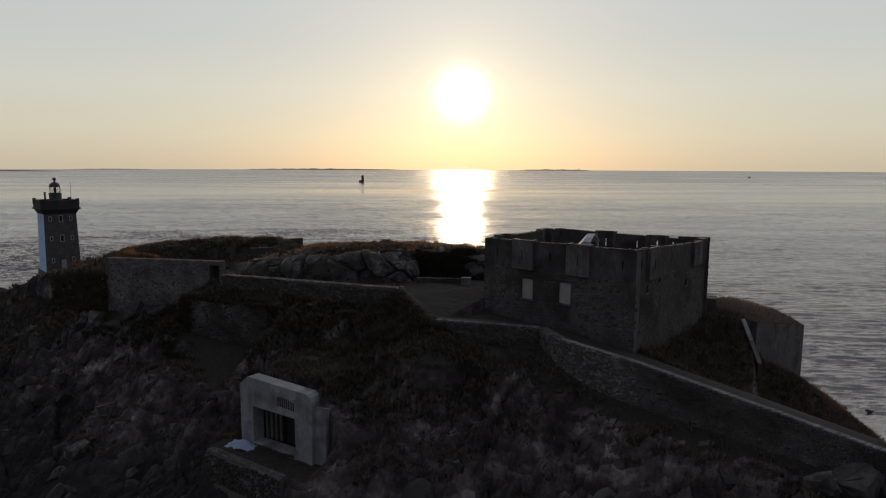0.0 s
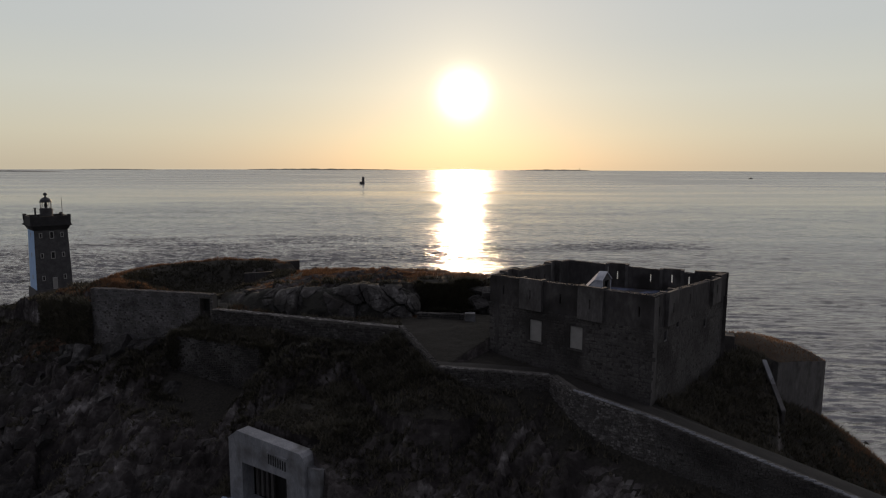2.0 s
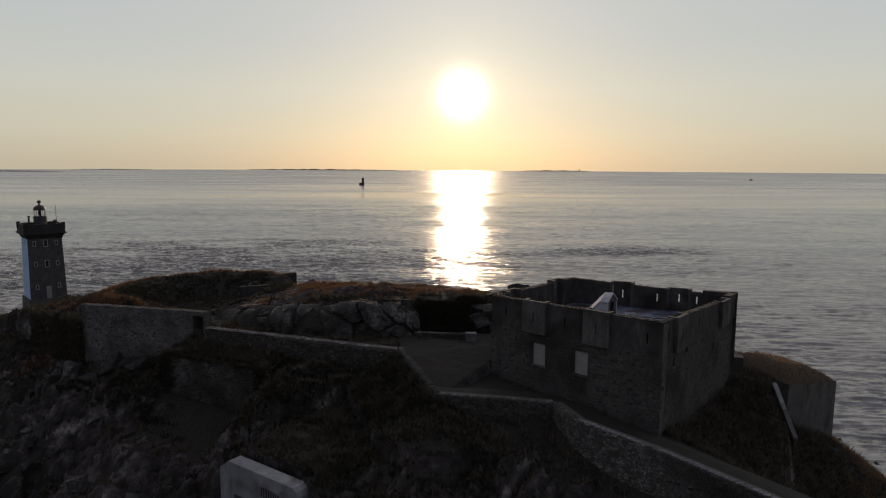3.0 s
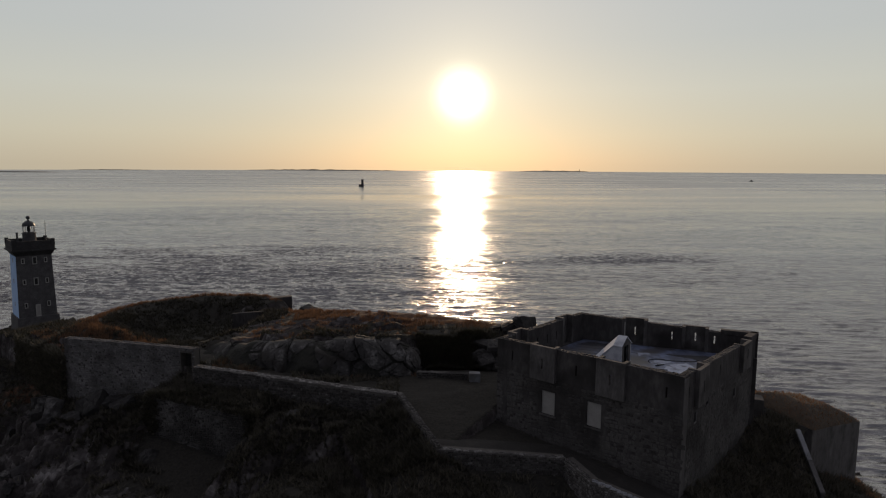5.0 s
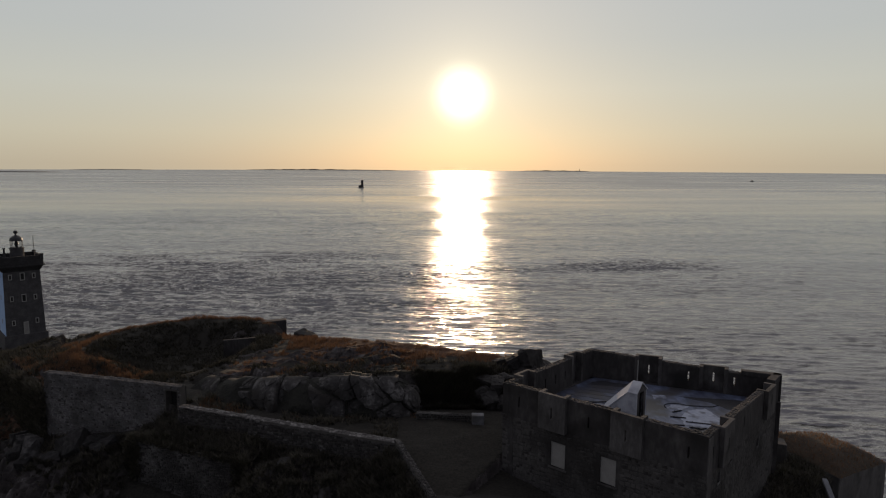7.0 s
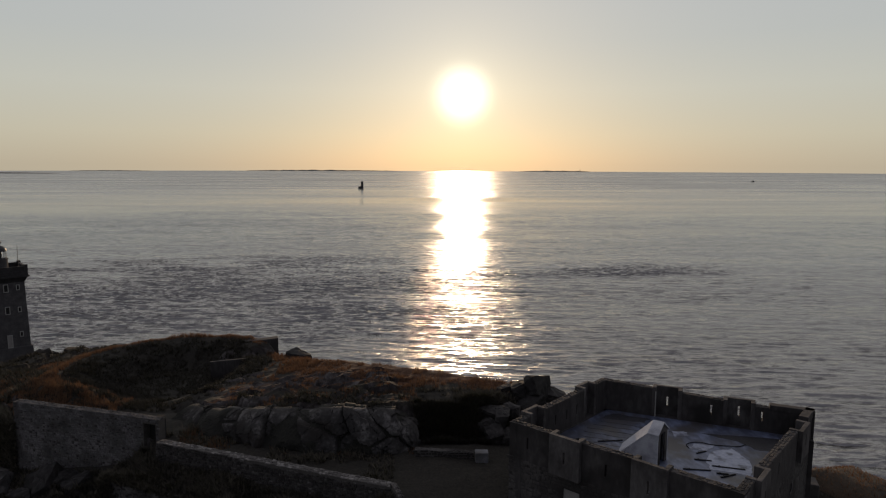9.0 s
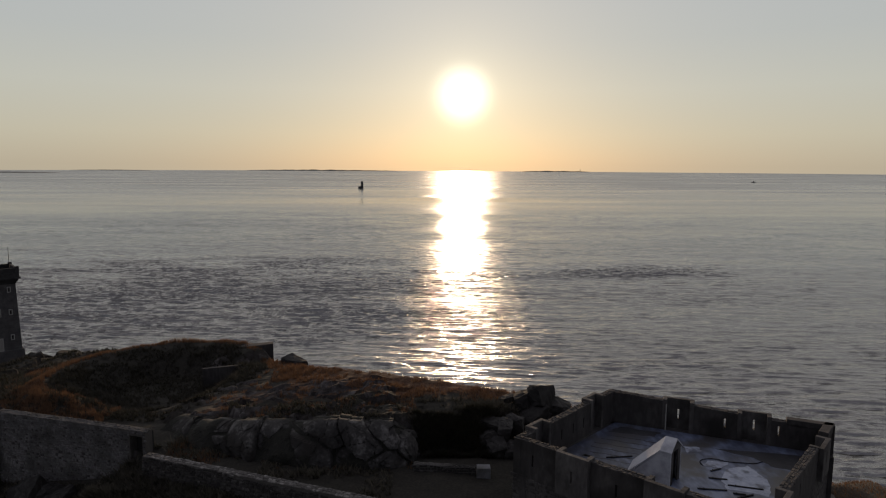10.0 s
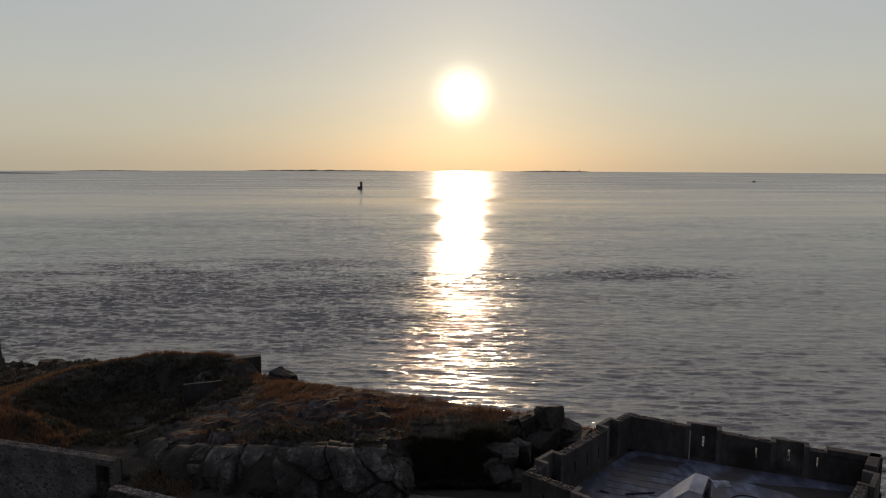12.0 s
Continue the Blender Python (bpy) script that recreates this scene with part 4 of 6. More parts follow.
# dark patches laid along the parapets and in the corner
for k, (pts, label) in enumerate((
        ([(7.0, 66.6), (16.6, 58.4), (18.4, 60.6), (16.4, 62.4), (14.6, 62.6), (11.2, 65.4), (8.6, 67.9)], "dark dirt along the front parapet"),
        ([(20.8, 70.4), (27.2, 69.2), (25.0, 66.6), (23.6, 67.6), (23.0, 68.9)], "dark patch in the corner"),
        ([(14.6, 74.6), (17.6, 73.4), (16.8, 72.6), (15.2, 73.0), (13.4, 73.4)], "dark patch by the parapet"))):
    roof_patch(pts, 20 + k, label, "dark_patch", M_ROOF_DARK, 0.015)
# open joints of the screed, along the rear wall's line
rear = (Vector(BR) - Vector(BL)).normalized()
rng = random.Random(31)
for k in range(7):
    at = Vector((9.3, 68.7)) + Vector((0.66, 0.75)) * 0.95 * k + rear * rng.uniform(0, 0.6)
    bits = [at + rear * d + Vector((0.4, 0.9)) * rng.uniform(-0.09, 0.09) for d in np.arange(0, rng.uniform(4.5, 7.0), 0.5).tolist()]
    wide = [rng.uniform(0.02, 0.07) for _ in bits]
    rim = [(p.x - w * 0.4, p.y - w * 0.9) for p, w in zip(bits, wide)] + [(p.x + w * 0.4, p.y + w * 0.9) for p, w in zip(reversed(bits), reversed(wide))]
    part("joint", Shape().prism(rim, ROOF + 0.004, ROOF + 0.0145), M_ROOF_DARK, fort, "dark open joint in the screed")


# a thin tube added in place of the dark line of a puddle
def build_dark_line():
    cv = bpy.data.curves.new("cable", "CURVE")
    cv.dimensions, cv.bevel_depth, cv.bevel_resolution = "3D", 0.03, 2
    sp = cv.splines.new("BEZIER")
    pts = [(18.7, 67.6), (18.75, 68.2), (19.3, 68.6), (20.0, 68.6), (20.7, 68.2), (21.75, 68.0), (22.6, 67.9), (23.3, 68.2)]
    sp.bezier_points.add(len(pts) - 1)
    for b, (x, y) in zip(sp.bezier_points, pts):
        b.co, b.handle_left_type, b.handle_right_type = (x, y, ROOF + 0.05), "AUTO", "AUTO"
    cv.materials.append(M_DARK)
    tagged(new("cable", cv), "thin dark tube drawn for a puddle's dark line on the terrace", "cable")


build_dark_line()

# ---------------------------------------------------------------- lighthouse
def build_lighthouse():
    base = 9.3
    lh = thing("lighthouse", "square granite lighthouse with one whitewashed face and iron lantern", "lighthouse", at=(-83.1, 141.1, base), turn=42.4)

    def ring(h0, h1, z0, z1):
        return Shape().add([(-h0, -h0, z0), (h0, -h0, z0), (h0, h0, z0), (-h0, h0, z0), (-h1, -h1, z1), (h1, -h1, z1), (h1, h1, z1), (-h1, h1, z1)],
                           [(3, 2, 1, 0), (4, 5, 6, 7), (0, 1, 5, 4), (1, 2, 6, 5), (2, 3, 7, 6), (3, 0, 4, 7)])

    part("shaft", ring(3.32, 3.05, 0, 13.6), M_TOWER, lh, "dark granite tower shaft")
    part("plinth", ring(3.8, 3.6, -3.5, 0.5), M_TOWER, lh)
    w = Shape().add([(-3.34, 3.24, 0.5), (-3.34, -3.24, 0.5), (-3.07, -2.98, 13.55), (-3.07, 2.98, 13.55), (-3.30, 3.24, 0.5), (-3.30, -3.24, 0.5), (-3.03, -2.98, 13.55), (-3.03, 2.98, 13.55)],
                    [(0, 1, 2, 3), (7, 6, 5, 4), (0, 4, 5, 1), (1, 5, 6, 2), (2, 6, 7, 3), (3, 7, 4, 0)])
    part("painted_face", w, M_WHITE, lh, "whitewashed tower face, the sky's blue light put into its colour")
    part("cornice", ring(3.1, 3.62, 12.8, 13.75), M_GALLERY, lh, "flared stone cornice")
    part("string_course", ring(3.88, 3.88, 13.75, 14.02), M_GALLERY, lh)
    part("gallery_wall", ring(3.66, 3.66, 14.02, 14.85), M_GALLERY, lh)
    pr = Shape()
    for x0, x1, y0, y1 in ((-3.55, 3.55, -3.55, -3.2), (-3.55, 3.55, 3.2, 3.55), (-3.55, -3.2, -3.2, 3.2), (3.2, 3.55, -3.2, 3.2)):
        pr.box(x0, x1, y0, y1, 14.85, 15.75)
    part("gallery_parapet", pr, M_GALLERY, lh)
    part("gallery_floor", Shape().box(-3.2, 3.2, -3.2, 3.2, 14.7, 14.9), M_TOWER, lh)
    for cx, cy in ((-3.4, -3.4), (3.4, -3.4), (3.4, 3.4), (-3.4, 3.4)):
        part("corner_pier", Shape().box(cx - 0.3, cx + 0.3, cy - 0.3, cy + 0.3, 14.85, 16.05), M_GALLERY, lh)
    part("lantern_base", Shape().lathe([(1.2, 14.9), (1.2, 16.9), (1.3, 16.95), (1.3, 17.1)], 24), M_TOWER, lh)
    ln = part("lantern", Shape().lathe([(1.1, 17.1), (1.1, 17.25)], 16), M_IRON, lh, "glazed iron lantern")
    for k in range(8):
        a = 2 * math.pi * k / 8
        part("glazing_bar", Shape().lathe([(0.05, 17.1), (0.05, 18.5)], 6, 0, 1.0 * math.cos(a), 1.0 * math.sin(a)), M_IRON, ln)
    part("lens", Shape().lathe([(0.15, 17.2), (0.3, 17.5), (0.36, 17.85), (0.3, 18.2), (0.15, 18.4)], 16), M_IRON, ln, "dark optic", smooth=True)
    part("dome", Shape().lathe([(1.15, 18.45), (1.15, 18.6), (1.0, 19.05), (0.6, 19.4), (0.25, 19.55), (0.15, 19.7), (0.15, 19.85)], 20), M_IRON, lh, "black iron cupola")
    part("vent_ball", Shape().lathe([(0.12, 19.8), (0.34, 19.95), (0.4, 20.15), (0.34, 20.35), (0.1, 20.5)], 14), M_IRON, lh, smooth=True)
    part("flue", Shape().lathe([(0.18, 15.7), (0.18, 17.3), (0.26, 17.35), (0.26, 17.5)], 10, 0, -2.5, -2.7), M_IRON, lh)
    part("antenna", Shape().lathe([(0.06, 15.7), (0.04, 19.6)], 6, 0, 2.4, -2.6), M_IRON, lh)
    # windows of the granite face and of the painted face
    for k, zc in enumerate((2.9, 7.6, 11.8)):
        f = 3.32 - 0.27 * zc / 13.6
        for xc, ww, hh in ((-1.95, 0.34, 0.8), (0.05, 0.56, 1.25), (1.95, 0.34, 0.8)):
            if k == 0 and xc == 0.05:
                continue
            win = part("window", frame_shape(xc, -f, zc, ww, hh), M_TRIM, lh, "small window with pale stone surround")
            part("pane", Shape().box(xc - ww / 2, xc + ww / 2, -f - 0.03, -f + 0.06, zc - hh / 2, zc + hh / 2), M_DARK, win)
        win = part("window", side_frame_shape(-f, 0.0, zc, 0.5, 0.9), M_TRIM, lh)
    dr = part("door", frame_shape(0.05, -3.3, 1.7, 0.62, 2.2), M_TRIM, lh, "pale stone door surround")
    part("door_leaf", Shape().box(-0.26, 0.36, -3.36, -3.25, 0.6, 2.8), M_INFILL, dr, "pale painted door")


def frame_shape(xc, y, zc, w, h, t=0.12):
    s = Shape()
    s.box(xc - w / 2 - t, xc - w / 2, y - 0.1, y + 0.1, zc - h / 2 - t, zc + h / 2 + t)
    s.box(xc + w / 2, xc + w / 2 + t, y - 0.1, y + 0.1, zc - h / 2 - t, zc + h / 2 + t)
    s.box(xc - w / 2, xc + w / 2, y - 0.1, y + 0.1, zc + h / 2, zc + h / 2 + t)
    s.box(xc - w / 2, xc + w / 2, y - 0.12, y + 0.1, zc - h / 2 - t, zc - h / 2)
    return s


def side_frame_shape(x, yc, zc, w, h):
    return Shape().box(x - 0.06, x + 0.05, yc - w / 2, yc + w / 2, zc - h / 2, zc + h / 2)


build_lighthouse()


# ---------------------------------------------------------------- concrete casemates
def build_casemate():
    """The gun casemate on the slope: its embrasure looks towards the land."""
    c = thing("casemate", "weathered concrete gun casemate with a wide rectangular embrasure", "bunker", at=(-17.35, 56.1, 7.55), turn=-33.4)
    T = 1.2
    s = Shape()
    s = walled((0, 0), (8.7, 0), -2, 5.9, T, [(1.6, 6.75, 0.9, 4.15)])
    cap = [(0, 5.9), (8.7, 5.9), (8.55, 6.3), (8.2, 6.55), (1.1, 6.75), (0, 5.95)]
    n = len(cap)
    s.add([(x, 0, z) for x, z in cap] + [(x, T, z) for x, z in cap], [tuple(range(n)), tuple(reversed(range(n, 2 * n)))] + [(k, n + k, n + (k + 1) % n, (k + 1) % n) for k in range(n)])
    part("front_wall", s, M_CONC, c, "grey concrete front with chamfered top corner", bevel=0.06)
    part("roof_slab", Shape().box(0.3, 8.3, T, 7.5, 5.0, 5.7), M_CONC, c)
    part("side_wall", Shape().prism([(8.7, 0.35), (9.8, 0.5), (9.7, 2.2), (8.7, 2.2)], -2, [5.5, 5.5, 5.1, 5.3]), M_CONC, c, "broken stub of side wall")
    # walls and back panel are near-black, painting in the chamber's shade
    part("chamber", Shape().box(0.6, 1.4, T, 8, -1, 5.0).box(7.0, 7.8, T, 8, -1, 5.0).box(1.4, 7.0, 7.2, 8, -1, 5.0).box(1.4, 7.0, T, 7.2, -0.5, 0.7).box(1.4, 7.0, 1.95, 2.1, 0.7, 5.0), M_DARK, c, "gun chamber, near-black for the shade inside")
    for k in range(4):
        part("baffle", Shape().box(1.8 + 0.52 * k, 2.08 + 0.52 * k, 1.22 + 0.07 * k, 1.42 + 0.07 * k, 0.9, 4.0), M_BOX, c, "upright concrete rib")
    # near-black bars set proud of the wall, drawn as grooves
    for k in range(8):
        part("dark_bar", Shape().box(4.8 + 0.26 * k, 4.88 + 0.26 * k, -0.05, 0.02, 4.9 - 0.02 * k, 5.72 - 0.03 * k), M_DARK, c)
    part("ledge", Shape().box(4.7, 7.0, -0.12, 0.02, 5.75, 5.85), M_CONC, c)
    return c


casemate = build_casemate()


def apron_point(u, v):
    c, n = math.cos(radians(33.4)), math.sin(radians(33.4))
    return (-17.35 + u * c + v * n, 56.1 - u * n + v * c)


def build_flank_casemate():
    c = thing("flank_casemate", "squat concrete bunker with a turfed roof below the fort", "bunker")
    P = [(34.6, 68.9), (44.2, 76.6), (40.6, 82.0), (30.4, 75.0)]
    part("body", Shape().prism(P, 6.5, [16.0, 13.75, 14.2, 17.2]), M_BOX, c, "plain grey concrete wall", bevel=0.08)
    s = Shape()
    n = 14
    A, B, C, D = (Vector(p) for p in P)
    for j in range(n + 1):
        for i in range(n + 1):
            u, v = i / n, j / n
            p = (A * (1 - u) + B * u) * (1 - v) + (D * (1 - u) + C * u) * v
            base = (16.0 * (1 - u) + 13.75 * u) * (1 - v) + (17.2 * (1 - u) + 14.2 * u) * v
            edge = min(u, 1 - u, v, 1 - v)
            z = base + 1.55 * min(1, (edge * 3.4)) ** 0.7 * (1 - 0.35 * u) + 0.12 * float(fbm(np.array([p.x * 0.8]), np.array([p.y * 0.8]), 91)[0])
            s.v.append((p.x, p.y, z + 0.01))
    s.f += [(j * (n + 1) + i, j * (n + 1) + i + 1, (j + 1) * (n + 1) + i + 1, (j + 1) * (n + 1) + i) for j in range(n) for i in range(n)]
    part("turf", s, M_DRYTURF, c, "rounded dry turf cover", smooth=True)
    rng = random.Random(63)
    g = Shape()
    for _ in range(1200):
        f = rng.randrange(n * n)
        q = [Vector(s.v[k]) for k in s.f[f]]
        a, b = rng.random(), rng.random()
        p = q[0].lerp(q[1], a).lerp(q[3].lerp(q[2], a), b)
        t, h = rng.uniform(0, 6.283), rng.uniform(0.1, 0.3)
        e, d = Vector((math.cos(t), math.sin(t), 0)), Vector((rng.uniform(-0.15, 0.15), rng.uniform(-0.15, 0.15), h))
        k = len(g.v)
        g.v += [tuple(p - e * 0.045 - Vector((0, 0, 0.03))), tuple(p + e * 0.045 - Vector((0, 0, 0.03))), tuple(p + d)]
        g.f.append((k, k + 1, k + 2))
    part("turf_grass", g, M_DRY, c, kind="stuff")
    part("corner_block", Shape().prism([(29.9, 71.2), (30.9, 70.8), (31.4, 72.3), (30.4, 72.9)], 14, 18.15), M_ASHLAR, c, bevel=0.08)
    return c


build_flank_casemate()


# ---------------------------------------------------------------- rubble walls (cores)
def wall_core(name, label, pts, tops, foot, thick, gaps=()):
    w = thing(name, label, "wall")
    for k in range(len(pts) - 1):
        part("core", walled(pts[k], pts[k + 1], min(foot[k], foot[k + 1]) - 2.5, (tops[k], tops[k + 1]), thick, gaps), M_MORTAR, w)
    return w


RAMP = [(-0.35, 58.9), (9.6, 59.1), (10.8, 55.9), (16.6, 52.1), (31, 42.5), (52, 28.5)]
RAMP_TOP = [18.6, 17.8, 17.65, 16.65, 13.35, 9.0]
RAMP_FOOT = [16.8, 16.2, 15.4, 12.6, 10.6, 7]
ramp_wall = wall_core("ramp_wall", "long rubble stone retaining wall carrying a descending path", RAMP, RAMP_TOP, RAMP_FOOT, 0.75)
bend_wall = wall_core("bend_wall", "low stone parapet wall at the terrace corner", [(-3.9, 67.0), (-0.35, 58.9)], [20.2, 18.8], [16, 14.5], 0.42)
BACK = Vector((17.8, -5.8)).normalized()
terrace_wall = wall_core("terrace_wall", "long low stone parapet along the terrace", [(-25.0, 74.7), (-3.9, 67.0)], [20.0, 19.95], [16, 16], 0.75)
tall_wall = wall_core("tall_wall", "high rubble stone wall with a dark doorway", [(-42.2, 82.0), (-25.6, 76.6)], [20.9, 21.25], [13, 16], 0.8, [(15.75, 17.1, 18.4, 20.75)])
door_at = Vector((-42.2, 82.0)) + BACK * 15.2
# a near-black panel shuts the opening and stands for its shade
part("doorway", walled(door_at + Vector((0.31, 0.95)) * 0.83, door_at + BACK * 2.1 + Vector((0.31, 0.95)) * 0.83, 17.5, 21.0, 0.3), M_DARK, tall_wall, "near-black panel for the shade of the doorway's recess")
buttress_wall = wall_core("buttress_wall", "sloping rubble buttress wall under the terrace", [(-28.4, 72.4), (-17.2, 68.3)], [17.95, 17.5], [12.5, 13], 0.6)
yard_wall = wall_core("yard_wall", "low rubble wall beside the fort yard", [(-2.4, 73.6), (2.6, 73.0)], [19.9, 19.9], [19, 19], 0.5)


def sloped(p0, p1, a0, b0, a1, b1, thick, out):
    """A straight bar whose underside and top both slope."""
    a, b = Vector(p0), Vector(p1)
    d = (b - a).normalized()
    n = Vector((-d.y, d.x))
    plan = [tuple(a - n * out), tuple(b - n * out), tuple(b + n * thick), tuple(a + n * thick)]
    return Shape().prism(plan, [a0, b0, b0, a0], [a1, b1, b1, a1])


brink_wall = thing("brink_wall", "pale concrete coping wall along the brink beside the fort", "wall")
BRINK = [(31.45, 61.7), (31.9, 64.6), (32.4, 67.6)]
BRINK_TOP = [13.6, 15.1, 16.6]
for k in range(2):
    za, zb = BRINK_TOP[k:k + 2]
    part("wall_section", walled(BRINK[k], BRINK[k + 1], 11.5, (za, zb), 0.1, out=0.2), M_BUTTRESS, brink_wall, bevel=0.04)
    part("coping", sloped(BRINK[k], BRINK[k + 1], za - 0.12, zb - 0.12, za + 0.1, zb + 0.1, 0.16, 0.26), M_CONC if k else M_PALE, brink_wall, "worn pale coping", bevel=0.05)
single("white_block", Shape().box(2.75, 3.85, 72.5, 73.3, 18.8, 20.1), M_CONC, "pale rendered block at the wall's end", "block", bevel=0.05)

pit_wall = thing("pit_wall", "broken concrete wall at the end of the gun pit bank", "wall")
part("end_wall", walled((-26.4, 104.7), (-22.2, 106.0), 17.0, (20.65, 20.8), 1.2), M_FORT, pit_wall, bevel=0.06)
part("low_wall", walled((-28.3, 97.2), (-23.6, 98.6), 17.5, (20.2, 20.3), 0.4), M_FORT, pit_wall, "low grey concrete wall", bevel=0.05)


def build_cloth():
    s = Shape()
    n = 12
    for j in range(n + 1):
        for i in range(n + 1):
            u, v = i / n - 0.5, j / n - 0.5
            r = math.hypot(u * 1.1, v * 1.3)
            z = 0.55 * max(0, 1 - (r * 2.1) ** 2) + 0.07 * math.sin(9 * u + 5 * v) * math.cos(7 * v)
            s.v.append((2.9 * u, 1.5 * v, z))
    s.f = [(j * (n + 1) + i, j * (n + 1) + i + 1, (j + 1) * (n + 1) + i + 1, (j + 1) * (n + 1) + i) for j in range(n) for i in range(n)]
    ob = single("tarpaulin", s, M_CLOTH, "crumpled pale blue tarpaulin on the ground before the casemate", "tarpaulin", smooth=True)
    ob.matrix_world = pose(-16.9, 54.9, float(ground_height(np.array([-16.9]), np.array([54.9]))[0]) + 0.02, 0, 0, -20)


build_cloth()

# ---------------------------------------------------------------- far things
def isle(name, label, x0, x1, y, height, seed):
    rng = random.Random(seed)
    s = Shape()
    n = 40
    for k in range(n + 1):
        u = k / n
        h = height * (math.sin(math.pi * u) ** 0.6) * (0.55 + 0.45 * rng.random()) + 0.3
        x = x0 + (x1 - x0) * u
        s.v += [(x, y, -1), (x, y + 40, h), (x, y + 110, h * 0.9), (x, y + 160, -1)]
    for k in range(n):
        for j in range(3):
            a = k * 4 + j
            s.f.append((a, a + 4, a + 5, a + 1))
    single(name, s, M_ISLE, label, "island")


isle("far_island", "low dark islet on the hazy horizon", -1400, -290, 4600, 9, 1)
isle("far_island", "thin low shore on the hazy horizon", 560, 1075, 4650, 8, 2)
isle("far_island", "low dark reef far out at sea", -2500, -1785, 2960, 4.5, 3)
isle("far_island", "thin line of reef far out at sea", -2420, -1900, 4200, 4, 4)

isle_mark = thing("far_lighthouse", "thin dark tower on the hazy far shore", "lighthouse", at=(995, 4690, 4))
part("tower", Shape().lathe([(2.2, -3), (1.8, 10), (2.3, 10.3), (2.3, 11.2), (1.2, 12.5)], 10), M_ISLE, isle_mark)


def build_beacon():
    b = thing("sea_beacon", "dark stone beacon tower standing in the sea", "beacon", at=(-148, 1225, 0))
    part("tower", Shape().lathe([(2.6, -1), (2.5, 4), (2.1, 12), (2.4, 12.2), (2.4, 13.6)], 16), M_TOWER, b)
    part("base", Shape().box(-6.5, 1.5, -3, 3, -1, 4.6), M_TOWER, b, bevel=0.3)


build_beacon()


def build_boat():
    b = thing("fishing_boat", "small dark boat far out on the sea", "boat", at=(870, 1830, 0), turn=8)
    hull = Shape().prism([(-6, -1.6), (4, -1.8), (7, 0), (4, 1.8), (-6, 1.6)], -0.5, 1.6)
    part("hull", hull, M_IRON, b)
    part("wheelhouse", Shape().box(-1, 2, -1.1, 1.1, 1.6, 4.2), M_IRON, b, bevel=0.15)


build_boat()


# ---------------------------------------------------------------- path, boulders, plants
def build_path():
    s = Shape()
    pts = [Vector(p) for p in RAMP]
    lefts = []
    for k, p in enumerate(pts):
        d = (pts[min(k + 1, len(pts) - 1)] - pts[max(k - 1, 0)]).normalized()
        lefts.append(Vector((-d.y, d.x)))
    n = 12
    for k in range(len(pts) - 1):
        for i in range(n + (k == len(pts) - 2)):
            u = i / n
            p, m = pts[k].lerp(pts[k + 1], u), lefts[k].lerp(lefts[k + 1], u)
            z = RAMP_TOP[k] + (RAMP_TOP[k + 1] - RAMP_TOP[k]) * u - 0.28
            for w in (0.72, 1.5, 2.5, 3.6):
                q = p + m * w
                s.v.append((q.x, q.y, z + 0.03 * math.sin(7 * u + 3 * w) - (0.25 if w == 3.6 else 0)))
    rows = len(s.v) // 4
    s.f += [(4 * r + j, 4 * r + 4 + j, 4 * r + 5 + j, 4 * r + 1 + j) for r in range(rows - 1) for j in range(3)]
    single("path", s, M_PATH, "trodden earth path along the wall top", "path", kind="structure", smooth=True)


build_path()


def rock_mesh(seed, mat, flat=0.7, extra=7):
    """An angular block: a jittered box with a few knocked-off corners."""
    rng = random.Random(seed)
    bm = bmesh.new()
    for x in (-1, 1):
        for y in (-1, 1):
            for z in (-1, 1):
                if rng.random() < 0.25:
                    for k in range(3):
                        c = [x, y, z]
                        c[k] *= rng.uniform(0.2, 0.6)
                        bm.verts.new((c[0] * 0.9, c[1] * 0.75, c[2] * flat))
                else:
                    bm.verts.new((x * rng.uniform(0.65, 1.05), y * rng.uniform(0.5, 0.9), z * flat * rng.uniform(0.6, 1.05)))
    for _ in range(extra):
        v = Vector((rng.gauss(0, 1), rng.gauss(0, 1), rng.gauss(0, 1))).normalized()
        bm.verts.new((v.x * 1.15, v.y * 0.9, v.z * flat * 1.1))
    bmesh.ops.convex_hull(bm, input=bm.verts)
    bmesh.ops.delete(bm, geom=[v for v in bm.verts if not v.link_faces], context="VERTS")
    bmesh.ops.bevel(bm, geom=bm.edges[:], offset=0.05, segments=1, affect="EDGES")
    bmesh.ops.triangulate(bm, faces=bm.faces[:])
    bmesh.ops.subdivide_edges(bm, edges=[e for e in bm.edges if e.calc_length() > 0.25], cuts=1)
    bmesh.ops.triangulate(bm, faces=bm.faces[:])
    bmesh.ops.subdivide_edges(bm, edges=[e for e in bm.edges if e.calc_length() > 0.3], cuts=1)
    bmesh.ops.triangulate(bm, faces=bm.faces[:])
    for v in bm.verts:
        v.co += v.co.normalized() * (rng.uniform(-0.05, 0.03) - 0.05 * (int(v.co.x * 2.3 + v.co.z * 3.1 + seed) % 2))
    me = bpy.data.meshes.new("boulder")
    bm.to_mesh(me)
    bm.free()
    me.materials.append(mat)
    return me


ROCKS = [rock_mesh(k, M_SEAROCK) for k in range(8)]
SLABS = [rock_mesh(40 + k, M_OUTCROP, 0.95, 3) for k in range(8)]
CRAGS = [rock_mesh(60 + k, M_CRAG, 0.8, 4) for k in range(8)]


